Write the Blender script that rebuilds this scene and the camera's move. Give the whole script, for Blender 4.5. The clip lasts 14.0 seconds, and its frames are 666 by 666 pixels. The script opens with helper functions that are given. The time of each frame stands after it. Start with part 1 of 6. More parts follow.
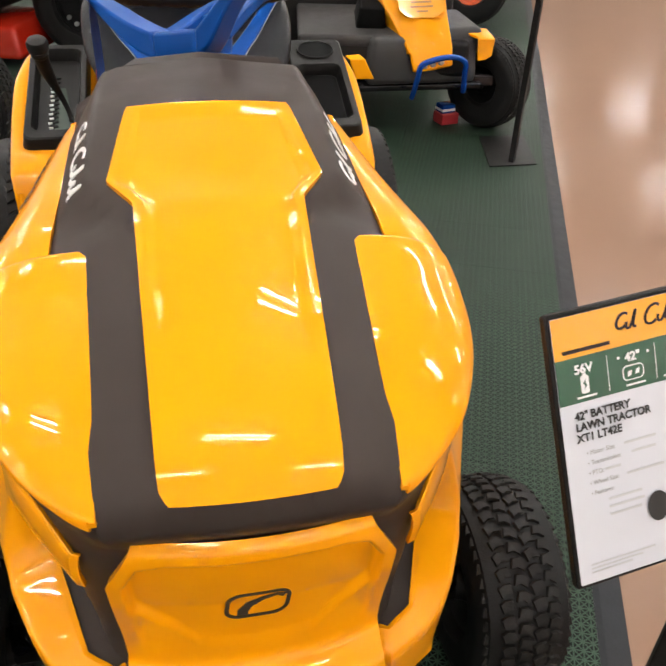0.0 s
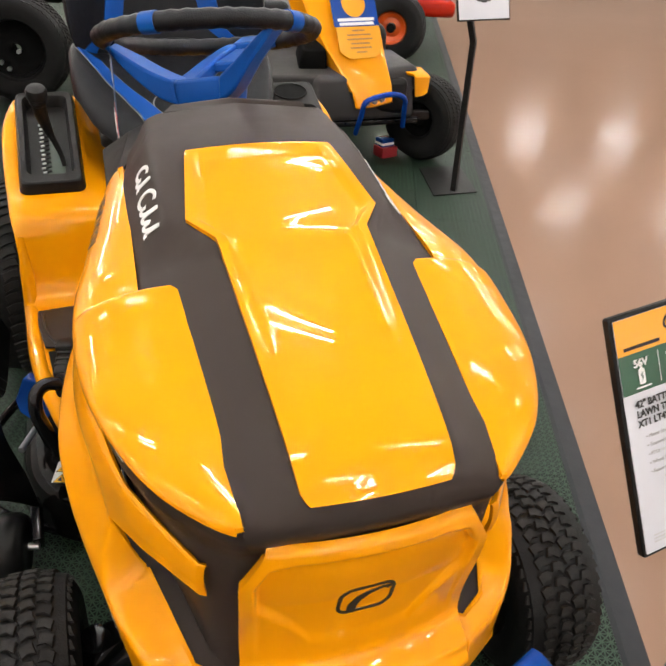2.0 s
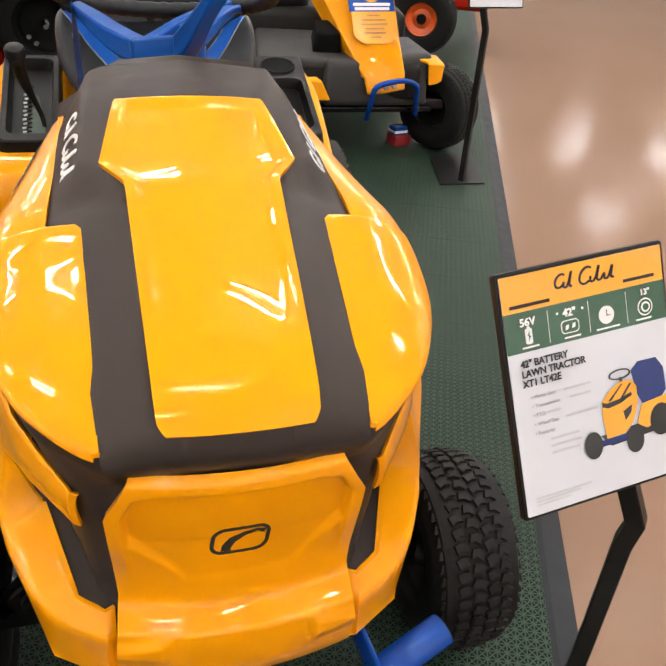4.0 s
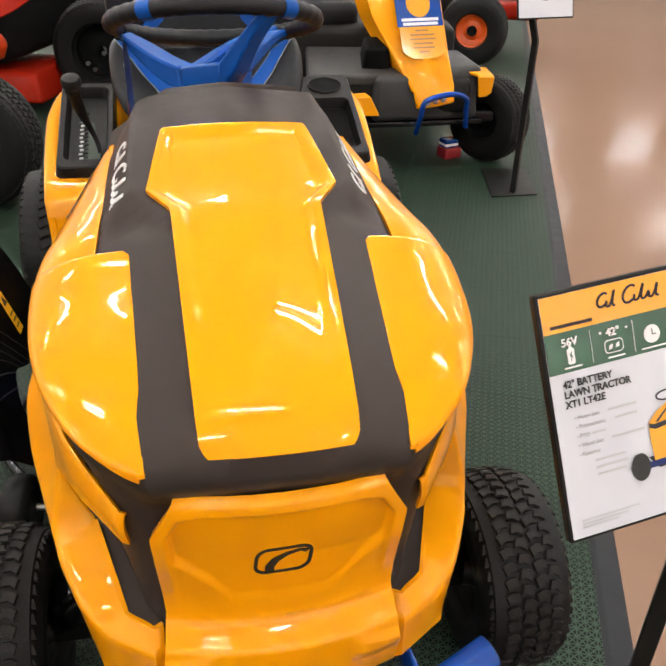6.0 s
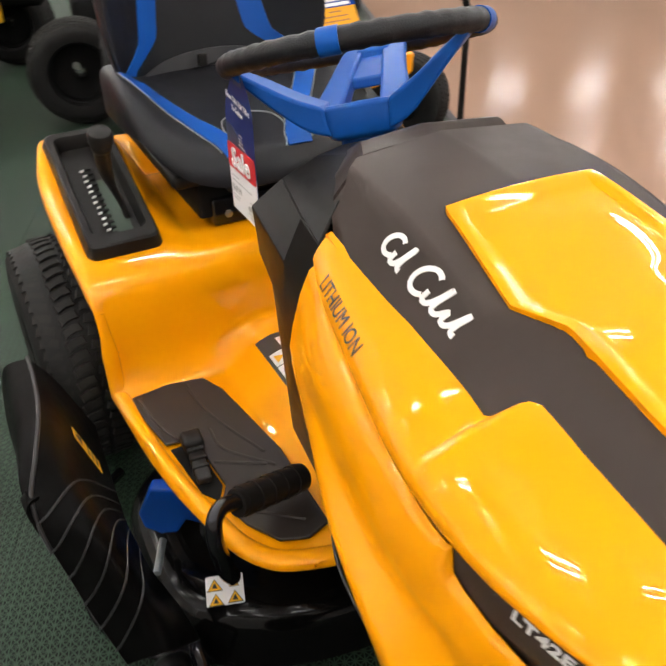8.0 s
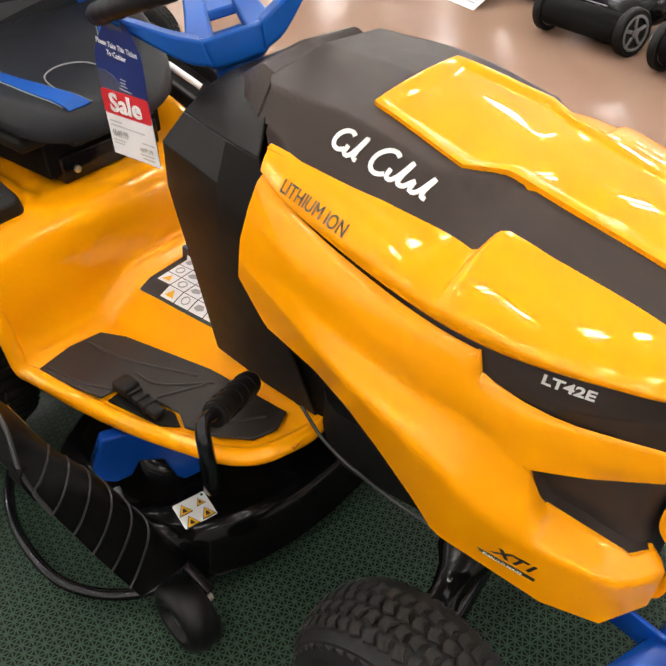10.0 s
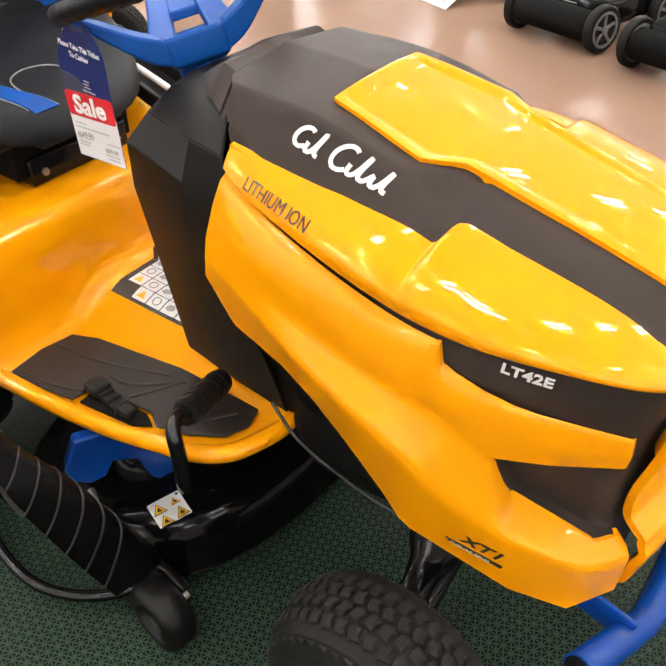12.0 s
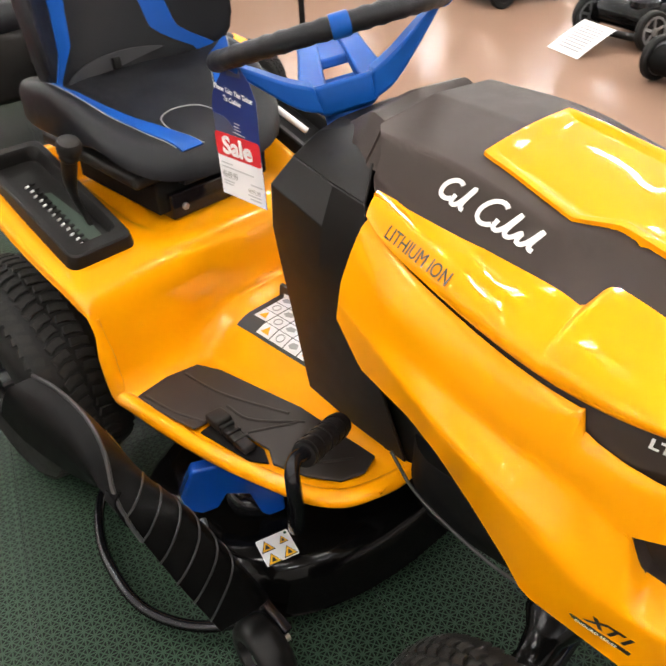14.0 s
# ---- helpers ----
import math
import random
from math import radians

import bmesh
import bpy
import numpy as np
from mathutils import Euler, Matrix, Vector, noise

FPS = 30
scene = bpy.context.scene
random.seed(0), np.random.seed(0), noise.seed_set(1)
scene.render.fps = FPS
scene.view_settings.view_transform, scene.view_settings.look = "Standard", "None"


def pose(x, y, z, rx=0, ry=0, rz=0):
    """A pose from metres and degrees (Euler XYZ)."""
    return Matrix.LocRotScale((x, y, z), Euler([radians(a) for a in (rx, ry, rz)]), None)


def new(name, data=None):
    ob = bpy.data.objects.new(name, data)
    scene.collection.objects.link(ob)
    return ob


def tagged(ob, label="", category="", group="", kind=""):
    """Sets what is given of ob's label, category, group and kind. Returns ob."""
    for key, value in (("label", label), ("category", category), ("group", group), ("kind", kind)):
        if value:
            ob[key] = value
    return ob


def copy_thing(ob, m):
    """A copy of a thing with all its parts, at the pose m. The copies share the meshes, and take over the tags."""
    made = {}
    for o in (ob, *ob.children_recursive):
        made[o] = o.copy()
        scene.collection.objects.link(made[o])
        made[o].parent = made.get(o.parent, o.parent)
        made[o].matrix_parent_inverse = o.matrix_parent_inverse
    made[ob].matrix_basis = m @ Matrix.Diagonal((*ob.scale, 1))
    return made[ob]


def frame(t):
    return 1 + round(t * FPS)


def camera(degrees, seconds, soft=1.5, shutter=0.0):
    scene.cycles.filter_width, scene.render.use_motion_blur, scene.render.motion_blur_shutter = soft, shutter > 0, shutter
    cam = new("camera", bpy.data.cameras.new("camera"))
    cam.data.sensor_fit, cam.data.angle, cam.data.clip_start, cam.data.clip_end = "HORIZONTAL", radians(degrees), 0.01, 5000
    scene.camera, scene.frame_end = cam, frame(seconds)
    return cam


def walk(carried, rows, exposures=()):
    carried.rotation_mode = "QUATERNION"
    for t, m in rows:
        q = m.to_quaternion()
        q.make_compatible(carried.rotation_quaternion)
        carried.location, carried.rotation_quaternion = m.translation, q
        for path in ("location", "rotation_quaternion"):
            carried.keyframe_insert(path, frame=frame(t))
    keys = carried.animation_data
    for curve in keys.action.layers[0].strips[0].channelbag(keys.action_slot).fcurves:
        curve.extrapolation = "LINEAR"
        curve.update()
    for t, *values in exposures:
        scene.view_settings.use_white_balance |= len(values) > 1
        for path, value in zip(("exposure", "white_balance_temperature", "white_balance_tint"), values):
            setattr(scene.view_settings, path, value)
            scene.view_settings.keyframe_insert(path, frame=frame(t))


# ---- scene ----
import collections
from mathutils.bvhtree import BVHTree


cam = camera(47.15, 14.0, soft=1.8, shutter=0.5)
# seconds, x, y, z, yaw, pitch, roll
ROWS = [
    (0.0, -0.0387, -0.7954, 1.1987, -12.30, -34.36, 2.30),
    (0.5, -0.0820, -0.7958, 1.2068, -11.16, -34.14, 1.41),
    (1.0, -0.2043, -0.7973, 1.2057, -13.70, -33.67, -0.55),
    (1.5, -0.2610, -0.7954, 1.2163, -20.84, -32.81, 0.95),
    (2.0, -0.2413, -0.8273, 1.2224, -19.66, -31.60, 2.99),
    (2.5, -0.1896, -0.8754, 1.2041, -18.02, -31.02, 3.70),
    (3.0, -0.1426, -0.9016, 1.1857, -17.20, -31.59, 4.21),
    (5.5, -0.0672, -0.9115, 1.1955, -13.54, -32.40, 2.63),
    (6.0, -0.0708, -0.9135, 1.2012, -11.48, -31.31, 1.28),
    (6.5, -0.1777, -0.8632, 1.2034, -11.15, -31.12, 0.41),
    (7.0, -0.4325, -0.7276, 1.2179, -13.56, -31.55, -0.11),
    (7.5, -0.5173, -0.5568, 1.2045, -20.93, -32.23, 1.56),
    (8.0, -0.5511, -0.4014, 1.2101, -27.34, -33.30, -1.43),
    (8.5, -0.7033, -0.3372, 1.2274, -38.58, -34.30, -1.61),
    (9.0, -0.8438, -0.3189, 1.2349, -48.48, -36.59, -2.02),
    (11.5, -0.8801, -0.3633, 1.2383, -52.34, -38.07, -2.20),
    (12.0, -0.8682, -0.3625, 1.2364, -52.74, -37.77, -2.44),
    (12.5, -0.8655, -0.3476, 1.2358, -52.59, -37.72, -2.83),
    (13.0, -0.8823, -0.3278, 1.2443, -50.92, -36.48, -2.14),
    (13.5, -0.8949, -0.2988, 1.2458, -47.89, -35.20, -3.26),
    (14.0, -0.8817, -0.3174, 1.2449, -43.76, -34.60, -3.35),
]
walk(cam, [(t, pose(x, y, z, 90 + pitch, 0, yaw) @ pose(0, 0, 0, 0, 0, roll)) for t, x, y, z, yaw, pitch, roll in ROWS],
     exposures=[(0.0, 0.0), (6.5, 0.0), (7.5, 0.07), (9.0, 0.12), (11.5, 0.27), (14.0, 0.42)])


# ---- light ----
scene.view_settings.exposure = 0.0
world = bpy.data.worlds.new("store_air")
world.use_nodes = True
world.node_tree.nodes["Background"].inputs[0].default_value = (0.9, 0.95, 1.0, 1)
world.node_tree.nodes["Background"].inputs[1].default_value = 0.05
scene.world = world


# ---- tools ----
def link(nt, a, b):
    nt.links.new(a, b)


def material(name, color, rough=0.5, metal=0.0, coat=0.0, grain=0.0, grain_scale=200.0, var=0.06, var_scale=6.0,
             rough_var=0.08, spec=0.5, emission=0.0, coat_rough=0.05, island=0.0):
    m = bpy.data.materials.new(name)
    m.use_nodes = True
    nt = m.node_tree
    b = nt.nodes["Principled BSDF"]
    b.inputs["Metallic"].default_value = metal
    b.inputs["Specular IOR Level"].default_value = spec
    b.inputs["Coat Weight"].default_value = coat
    b.inputs["Coat Roughness"].default_value = coat_rough
    co = nt.nodes.new("ShaderNodeTexCoord")
    n1 = nt.nodes.new("ShaderNodeTexNoise")
    n1.inputs["Scale"].default_value, n1.inputs["Detail"].default_value = var_scale, 6
    link(nt, co.outputs["Object"], n1.inputs["Vector"])
    mix = nt.nodes.new("ShaderNodeMix")
    mix.data_type = "RGBA"
    lo = [c * (1 - var) for c in color] + [1]
    hi = [min(1, c * (1 + var)) for c in color] + [1]
    mix.inputs[6].default_value, mix.inputs[7].default_value = lo, hi
    link(nt, n1.outputs["Fac"], mix.inputs[0])
    link(nt, mix.outputs[2], b.inputs["Base Color"])
    r = nt.nodes.new("ShaderNodeMapRange")
    r.inputs[1].default_value, r.inputs[2].default_value = 0.3, 0.7
    r.inputs[3].default_value, r.inputs[4].default_value = max(0.02, rough - rough_var * rough), rough + rough_var * rough
    n2 = nt.nodes.new("ShaderNodeTexNoise")
    n2.inputs["Scale"].default_value, n2.inputs["Detail"].default_value = var_scale * 5, 4
    link(nt, co.outputs["Object"], n2.inputs["Vector"])
    link(nt, n2.outputs["Fac"], r.inputs[0])
    link(nt, r.outputs[0], b.inputs["Roughness"])
    if grain:
        g = nt.nodes.new("ShaderNodeTexNoise")
        g.inputs["Scale"].default_value, g.inputs["Detail"].default_value = grain_scale, 3
        link(nt, co.outputs["Object"], g.inputs["Vector"])
        bump = nt.nodes.new("ShaderNodeBump")
        bump.inputs["Strength"].default_value, bump.inputs["Distance"].default_value = grain, 0.002
        link(nt, g.outputs["Fac"], bump.inputs["Height"])
        link(nt, bump.outputs[0], b.inputs["Normal"])
    if emission:
        b.inputs["Emission Color"].default_value = (*color, 1)
        b.inputs["Emission Strength"].default_value = emission
    return m


def part(name, bm, mat, parent=None, label="", bevel=0.0, segs=2, sharp=38.0, flat=False):
    me = bpy.data.meshes.new(name)
    bmesh.ops.recalc_face_normals(bm, faces=bm.faces)
    bm.to_mesh(me)
    bm.free()
    if not flat:
        me.shade_smooth()
        me.set_sharp_from_angle(angle=radians(sharp))
    me.materials.append(mat)
    ob = new(name, me)
    if parent:
        ob.parent = parent
    if label:
        ob["label"] = label
    if bevel:
        mod = ob.modifiers.new("edge", "BEVEL")
        mod.width, mod.segments, mod.limit_method, mod.angle_limit = bevel, segs, "ANGLE", radians(38)
        mod.harden_normals = False
    return ob


def thing(name, label, category, group="", kind="", at=(0, 0, 0)):
    ob = new(name)
    ob.location = at
    ob.empty_display_size = 0.1
    return tagged(ob, label, category, group, kind)


def hermite(xs, ys, x):
    """A smooth curve through (xs, ys), xs rising."""
    xs, ys, x = np.asarray(xs, float), np.asarray(ys, float), np.asarray(x, float)
    d = np.diff(ys, axis=0) / (np.diff(xs) if ys.ndim == 1 else np.diff(xs)[:, None])
    m = np.concatenate([d[:1], (d[1:] + d[:-1]) / 2, d[-1:]])
    i = np.clip(np.searchsorted(xs, x) - 1, 0, len(xs) - 2)
    h = xs[i + 1] - xs[i]
    t = np.clip((x - xs[i]) / h, 0, 1)
    if ys.ndim > 1:
        t, h = t[..., None], h[..., None]
    return ((2 * t**3 - 3 * t**2 + 1) * ys[i] + (t**3 - 2 * t**2 + t) * h * m[i]
            + (-2 * t**3 + 3 * t**2) * ys[i + 1] + (t**3 - t**2) * h * m[i + 1])


def spline(pts, n):
    p = np.asarray(pts, float)
    s = np.r_[0, np.cumsum(np.linalg.norm(np.diff(p, axis=0), axis=1))]
    return hermite(s, p, np.linspace(0, s[-1], n))


def polyline(pts, n):
    p = np.asarray(pts, float)
    s = np.r_[0, np.cumsum(np.linalg.norm(np.diff(p, axis=0), axis=1))]
    u = np.linspace(0, s[-1], n)
    return np.stack([np.interp(u, s, p[:, k]) for k in range(3)], 1)


def sheet(grid, th, out=(0, 0, 1), bm=None, centre=None, keep=None):
    """A plate of thickness th from a grid of points; out: the side that is its face, or away from centre; keep: cells to fill."""
    g = np.asarray(grid, float)
    nrm = np.cross(np.gradient(g, axis=0), np.gradient(g, axis=1))
    nrm /= np.linalg.norm(nrm, axis=-1, keepdims=True) + 1e-12
    ref = (g - np.asarray(centre)) if centre is not None else np.broadcast_to(np.asarray(out, float), g.shape)
    if (nrm * ref).sum() < 0:
        nrm = -nrm
    bm = bm or bmesh.new()
    n, m = g.shape[:2]
    keep = np.ones((n - 1, m - 1), bool) if keep is None else keep
    h = g - nrm * th
    a, b = {}, {}

    def vert(d, src, i, j):
        if (i, j) not in d:
            d[i, j] = bm.verts.new(src[i, j])
        return d[i, j]

    edges = collections.Counter()
    for i in range(n - 1):
        for j in range(m - 1):
            if keep[i, j]:
                q = ((i, j), (i, j + 1), (i + 1, j + 1), (i + 1, j))
                bm.faces.new([vert(a, g, *k) for k in q])
                bm.faces.new([vert(b, h, *k) for k in q[::-1]])
                for u, v in zip(q, q[1:] + q[:1]):
                    edges[frozenset((u, v))] += 1
    for e, c in edges.items():
        if c == 1:
            u, v = e
            bm.faces.new((a[u], a[v], b[v], b[u]))
    return bm


def rings(loops, bm=None, m=None, cap=True):
    """A skin over closed loops of equal length, one above the other."""
    bm = bm or bmesh.new()
    m = m or Matrix()
    vs = [[bm.verts.new(m @ Vector(p)) for p in lp] for lp in loops]
    n = len(vs[0])
    for a, b in zip(vs, vs[1:]):
        for k in range(n):
            bm.faces.new((a[k], a[(k + 1) % n], b[(k + 1) % n], b[k]))
    if cap:
        bm.faces.new(vs[0][::-1])
        bm.faces.new(vs[-1])
    return bm


def stroke(name, pts, width, m, mat, parent, onto=None, closed=False, lift=0.0012, label=""):
    """A painted line of some width laid onto a surface."""
    p = np.array([(x, y, 0) for x, y in pts], float)
    w = np.broadcast_to(width, (len(p),))
    tan = (np.roll(p, -1, 0) - np.roll(p, 1, 0)) if closed else np.gradient(p, axis=0)
    tan /= np.linalg.norm(tan, axis=1, keepdims=True)
    side = np.stack([-tan[:, 1], tan[:, 0], 0 * tan[:, 0]], 1) * w[:, None] / 2
    n = (m.to_3x3() @ Vector((0, 0, 1))).normalized()
    bm = bmesh.new()
    lanes = []
    for sgn in (-1, 1):
        lane = []
        for q in p + sgn * side:
            q = m @ Vector(q)
            if onto:
                hit, _, _, _ = onto.ray_cast(q + n * 0.05, -n)
                q = hit if hit is not None else q
            lane.append((bm.verts.new(q + n * lift), bm.verts.new(q + n * (lift - 0.0015))))
        lanes.append(lane)
    k = len(p)
    for i in range(k if closed else k - 1):
        j = (i + 1) % k
        (a, a2), (b, b2), (c, c2), (d, d2) = lanes[0][i], lanes[0][j], lanes[1][j], lanes[1][i]
        bm.faces.new((a, b, c, d))
        bm.faces.new((a, a2, b2, b))
        bm.faces.new((d, c, c2, d2))
    return part(name, bm, mat, parent, label)


def between(rails, nv, bulge=0.0, way=(0, 0, 0)):
    """A grid across rails (arrays of equal length), with a bulge towards way."""
    r = np.asarray(rails, float)
    t = np.linspace(0, len(r) - 1, nv)
    g = hermite(np.arange(len(r)), r.reshape(len(r), -1), t).reshape(nv, -1, 3)
    v = np.linspace(0, 1, nv)
    return g + (4 * v * (1 - v) * bulge)[:, None, None] * np.asarray(way, float)


def tube(path, radius, n=12, bm=None, smooth=40, caps=True):
    p = spline(path, smooth) if smooth else np.asarray(path, float)
    rad = np.broadcast_to(np.asarray(radius, float), (len(p),)) if np.ndim(radius) == 0 else np.interp(np.linspace(0, 1, len(p)), np.linspace(0, 1, len(radius)), radius)
    bm = bm or bmesh.new()
    tan = np.gradient(p, axis=0)
    tan /= np.linalg.norm(tan, axis=1, keepdims=True)
    up = np.array([0, 0, 1.0]) if abs(tan[0][2]) < 0.9 else np.array([1.0, 0, 0])
    rings = []
    for q, t, r in zip(p, tan, rad):
        side = np.cross(t, up)
        side /= np.linalg.norm(side)
        up = np.cross(side, t)
        rings.append([bm.verts.new(q + r * (math.cos(a) * side + math.sin(a) * up)) for a in np.linspace(0, 2 * math.pi, n, endpoint=False)])
    for a, b in zip(rings, rings[1:]):
        for k in range(n):
            bm.faces.new((a[k], a[(k + 1) % n], b[(k + 1) % n], b[k]))
    if caps:
        bm.faces.new(rings[0][::-1])
        bm.faces.new(rings[-1])
    return bm


def box(size, at=(0, 0, 0), rot=(0, 0, 0), taper=1.0, bm=None, r=0.0):
    bm = bm or bmesh.new()
    m = pose(*at, *rot)
    vs = []
    for z in (-1, 1):
        k = taper if z > 0 else 1
        for x, y in ((-1, -1), (1, -1), (1, 1), (-1, 1)):
            vs.append(bm.verts.new(m @ Vector((x * size[0] / 2 * k, y * size[1] / 2 * k, z * size[2] / 2))))
    fs = [bm.faces.new([vs[i] for i in f]) for f in ((3, 2, 1, 0), (4, 5, 6, 7), (0, 1, 5, 4), (1, 2, 6, 5), (2, 3, 7, 6), (3, 0, 4, 7))]
    if r:
        bmesh.ops.bevel(bm, geom=list({e for f in fs for e in f.edges}), offset=r, segments=3, profile=0.5, affect="EDGES")
    return bm


def prism(outline, z0, z1, m=None, bm=None):
    """A plate from a plan outline (x, y), between two heights, laid by the pose m."""
    bm = bm or bmesh.new()
    m = m or Matrix()
    lo = [bm.verts.new(m @ Vector((x, y, z0))) for x, y in outline]
    hi = [bm.verts.new(m @ Vector((x, y, z1))) for x, y in outline]
    n = len(lo)
    bm.faces.new(lo[::-1])
    bm.faces.new(hi)
    for k in range(n):
        bm.faces.new((lo[k], lo[(k + 1) % n], hi[(k + 1) % n], hi[k]))
    return bm


def rounded(w, h, r, n=5):
    """A rounded rectangle's outline round the origin."""
    out = []
    for cx, cy, a0 in ((w / 2 - r, h / 2 - r, 0), (-w / 2 + r, h / 2 - r, 90), (-w / 2 + r, -h / 2 + r, 180), (w / 2 - r, -h / 2 + r, 270)):
        for k in range(n):
            a = radians(a0 + 90 * k / (n - 1))
            out.append((cx + r * math.cos(a), cy + r * math.sin(a)))
    return out


def lathe(profile, n=48, m=None, bm=None, close=False):
    """Spin (along, radius) pairs round the x axis."""
    bm = bm or bmesh.new()
    m = m or Matrix()
    rings = []
    for x, r in profile:
        rings.append([bm.verts.new(m @ Vector((x, r * math.cos(a), r * math.sin(a)))) for a in np.linspace(0, 2 * math.pi, n, endpoint=False)])
    pairs = list(zip(rings, rings[1:])) + ([(rings[-1], rings[0])] if close else [])
    for a, b in pairs:
        for k in range(n):
            bm.faces.new((a[k], a[(k + 1) % n], b[(k + 1) % n], b[k]))
    if not close:
        bm.faces.new(rings[0][::-1])
        bm.faces.new(rings[-1])
    return bm


def mirrored(grid):
    g = np.array(grid, float)
    g[..., 0] *= -1
    return g


def lettering(name, body, size, m, mat, parent, depth=0.0006, wide=1.0, slant=0.0, onto=None, align="LEFT", label="", bold=0.0, lift=0.0012):
    """Raised letters in the built-in font, laid by the pose m (x along, y up), or dropped onto a surface."""
    cu = bpy.data.curves.new(name, "FONT")
    cu.body, cu.size, cu.extrude, cu.shear, cu.align_x = body, size, depth, slant, align
    cu.resolution_u = 3
    cu.offset = bold
    ob = new(name, cu)
    me = bpy.data.meshes.new_from_object(ob.evaluated_get(bpy.context.evaluated_depsgraph_get()))
    bpy.data.objects.remove(ob)
    for v in me.vertices:
        q = m @ Vector((v.co.x * wide, v.co.y, 0))
        n = (m.to_3x3() @ Vector((0, 0, 1))).normalized()
        if onto:
            hit, nn, _, _ = onto.ray_cast(q + n * 0.05, -n)
            if hit is not None:
                q = hit
        v.co = q + n * (lift + v.co.z)
    me.materials.clear()
    me.materials.append(mat)
    t = new(name, me)
    t.parent = parent
    if label:
        t["label"] = label
    return t


def script_lines():
    """Flowing plain strokes for a script mark, one unit long: two open loops, each with a run of low waves."""
    lines = []
    for x0, r, waves, end in ((0.075, 0.075, ((0.0, 0.085), (0.085, 0.20)), 0.33), (0.47, 0.095, ((0.0, 0.085), (0.10, 0.20), (0.2, 0.085), (0.285, 0.17)), 0.99)):
        a = np.radians(np.linspace(50, 315, 16))
        lines.append([(x0 + r * math.cos(q) + 0.35 * (0.105 + 1.15 * r * math.sin(q)), 0.105 + 1.15 * r * math.sin(q)) for q in a])
        base, step = x0 + r * 0.85, (end - x0 - r * 0.9) / len(waves)
        pts = []
        for k, (_, tall) in enumerate(waves):
            u = base + step * k
            pts += [(u + 0.30 * tall, tall), (u + 0.02, 0.012), (u + step * 0.55, 0.008)]
        lines.append([(x, y) for x, y, _ in spline([(x, y, 0) for x, y in pts], 14 * len(waves))])
    return lines


def decal(name, outline, m, mat, parent, onto=None, lift=0.0009, label=""):
    """A thin sticker from an outline in its own plane."""
    bm = bmesh.new()
    vs = []
    n = (m.to_3x3() @ Vector((0, 0, 1))).normalized()
    for x, y in outline:
        q = m @ Vector((x, y, 0))
        if onto:
            hit, _, _, _ = onto.ray_cast(q + n * 0.05, -n)
            q = hit if hit is not None else q
        vs.append(bm.verts.new(q + n * lift))
    bm.faces.new(vs)
    r = bmesh.ops.extrude_face_region(bm, geom=list(bm.faces))
    bmesh.ops.translate(bm, verts=[v for v in r["geom"] if isinstance(v, bmesh.types.BMVert)], vec=n * 0.0004)
    return part(name, bm, mat, parent, label, flat=True)


def frame_of(origin, along, up):
    """A pose with x along and y towards up."""
    x = Vector(along).normalized()
    z = x.cross(Vector(up)).normalized()
    y = z.cross(x)
    m = Matrix((x, y, z)).transposed().to_4x4()
    m.translation = origin
    return m


def surface(ob):
    return BVHTree.FromPolygons([v.co.copy() for v in ob.data.vertices], [tuple(p.vertices) for p in ob.data.polygons])


# ---- materials ----
YELLOW = material("yellow_paint", (0.90, 0.338, 0.0012), 0.34, coat=0.75, coat_rough=0.02, var=0.02, spec=0.05)
BROWN = material("dark_hood_plastic", (0.039, 0.0295, 0.0258), 0.42, grain=0.12, grain_scale=900, var=0.10, spec=0.09)
BLACK = material("black_plastic", (0.010, 0.0092, 0.0088), 0.42, grain=0.15, grain_scale=700, var=0.15, spec=0.14)
DASHM = material("dark_dash_plastic", (0.0100, 0.0088, 0.0082), 0.40, grain=0.10, grain_scale=800, var=0.12, spec=0.11)
DEEP = material("matt_black", (0.005, 0.005, 0.005), 0.7, var=0.2, spec=0.06)
GLOSS = material("black_enamel", (0.005, 0.005, 0.006), 0.16, coat=0.1, grain=0.03, grain_scale=120, spec=0.25)
DECKM = material("black_deck_enamel", (0.0025, 0.0024, 0.0024), 0.11, grain=0.03, grain_scale=120, spec=0.12)
RUBBER = material("tyre_rubber", (0.006, 0.0058, 0.0056), 0.6, grain=0.3, grain_scale=350, var=0.2, spec=0.2)
LUG = material("dusty_tread_rubber", (0.0125, 0.0115, 0.0105), 0.7, grain=0.3, grain_scale=300, var=0.55, var_scale=40, spec=0.22)
BLUE = material("blue_plastic", (0.004, 0.066, 0.30), 0.36, grain=0.06, grain_scale=500, var=0.06, spec=0.14)
BLUEP = material("blue_enamel", (0.003, 0.045, 0.26), 0.2, coat=0.2, var=0.05, spec=0.2)
VINYL = material("black_vinyl", (0.0095, 0.0097, 0.012), 0.42, grain=0.35, grain_scale=420, var=0.12, spec=0.2)
BLUEV = material("blue_vinyl", (0.004, 0.066, 0.31), 0.45, grain=0.25, grain_scale=420, spec=0.2)
CHUTEM = material("black_chute_plastic", (0.0026, 0.0025, 0.0025), 0.42, grain=0.1, grain_scale=400, spec=0.035)
# Paler than the chute: glossy highlights on its ribs, put into the colour.
RIBM = material("highlight_grey_plastic", (0.024, 0.024, 0.025), 0.4, spec=0.25)
CREASEM = material("grey_vinyl", (0.035, 0.036, 0.040), 0.5, grain=0.3, grain_scale=420)
WHEELM = material("black_moulded_wheel", (0.0055, 0.0054, 0.0053), 0.3, grain=0.1, grain_scale=300, spec=0.17)
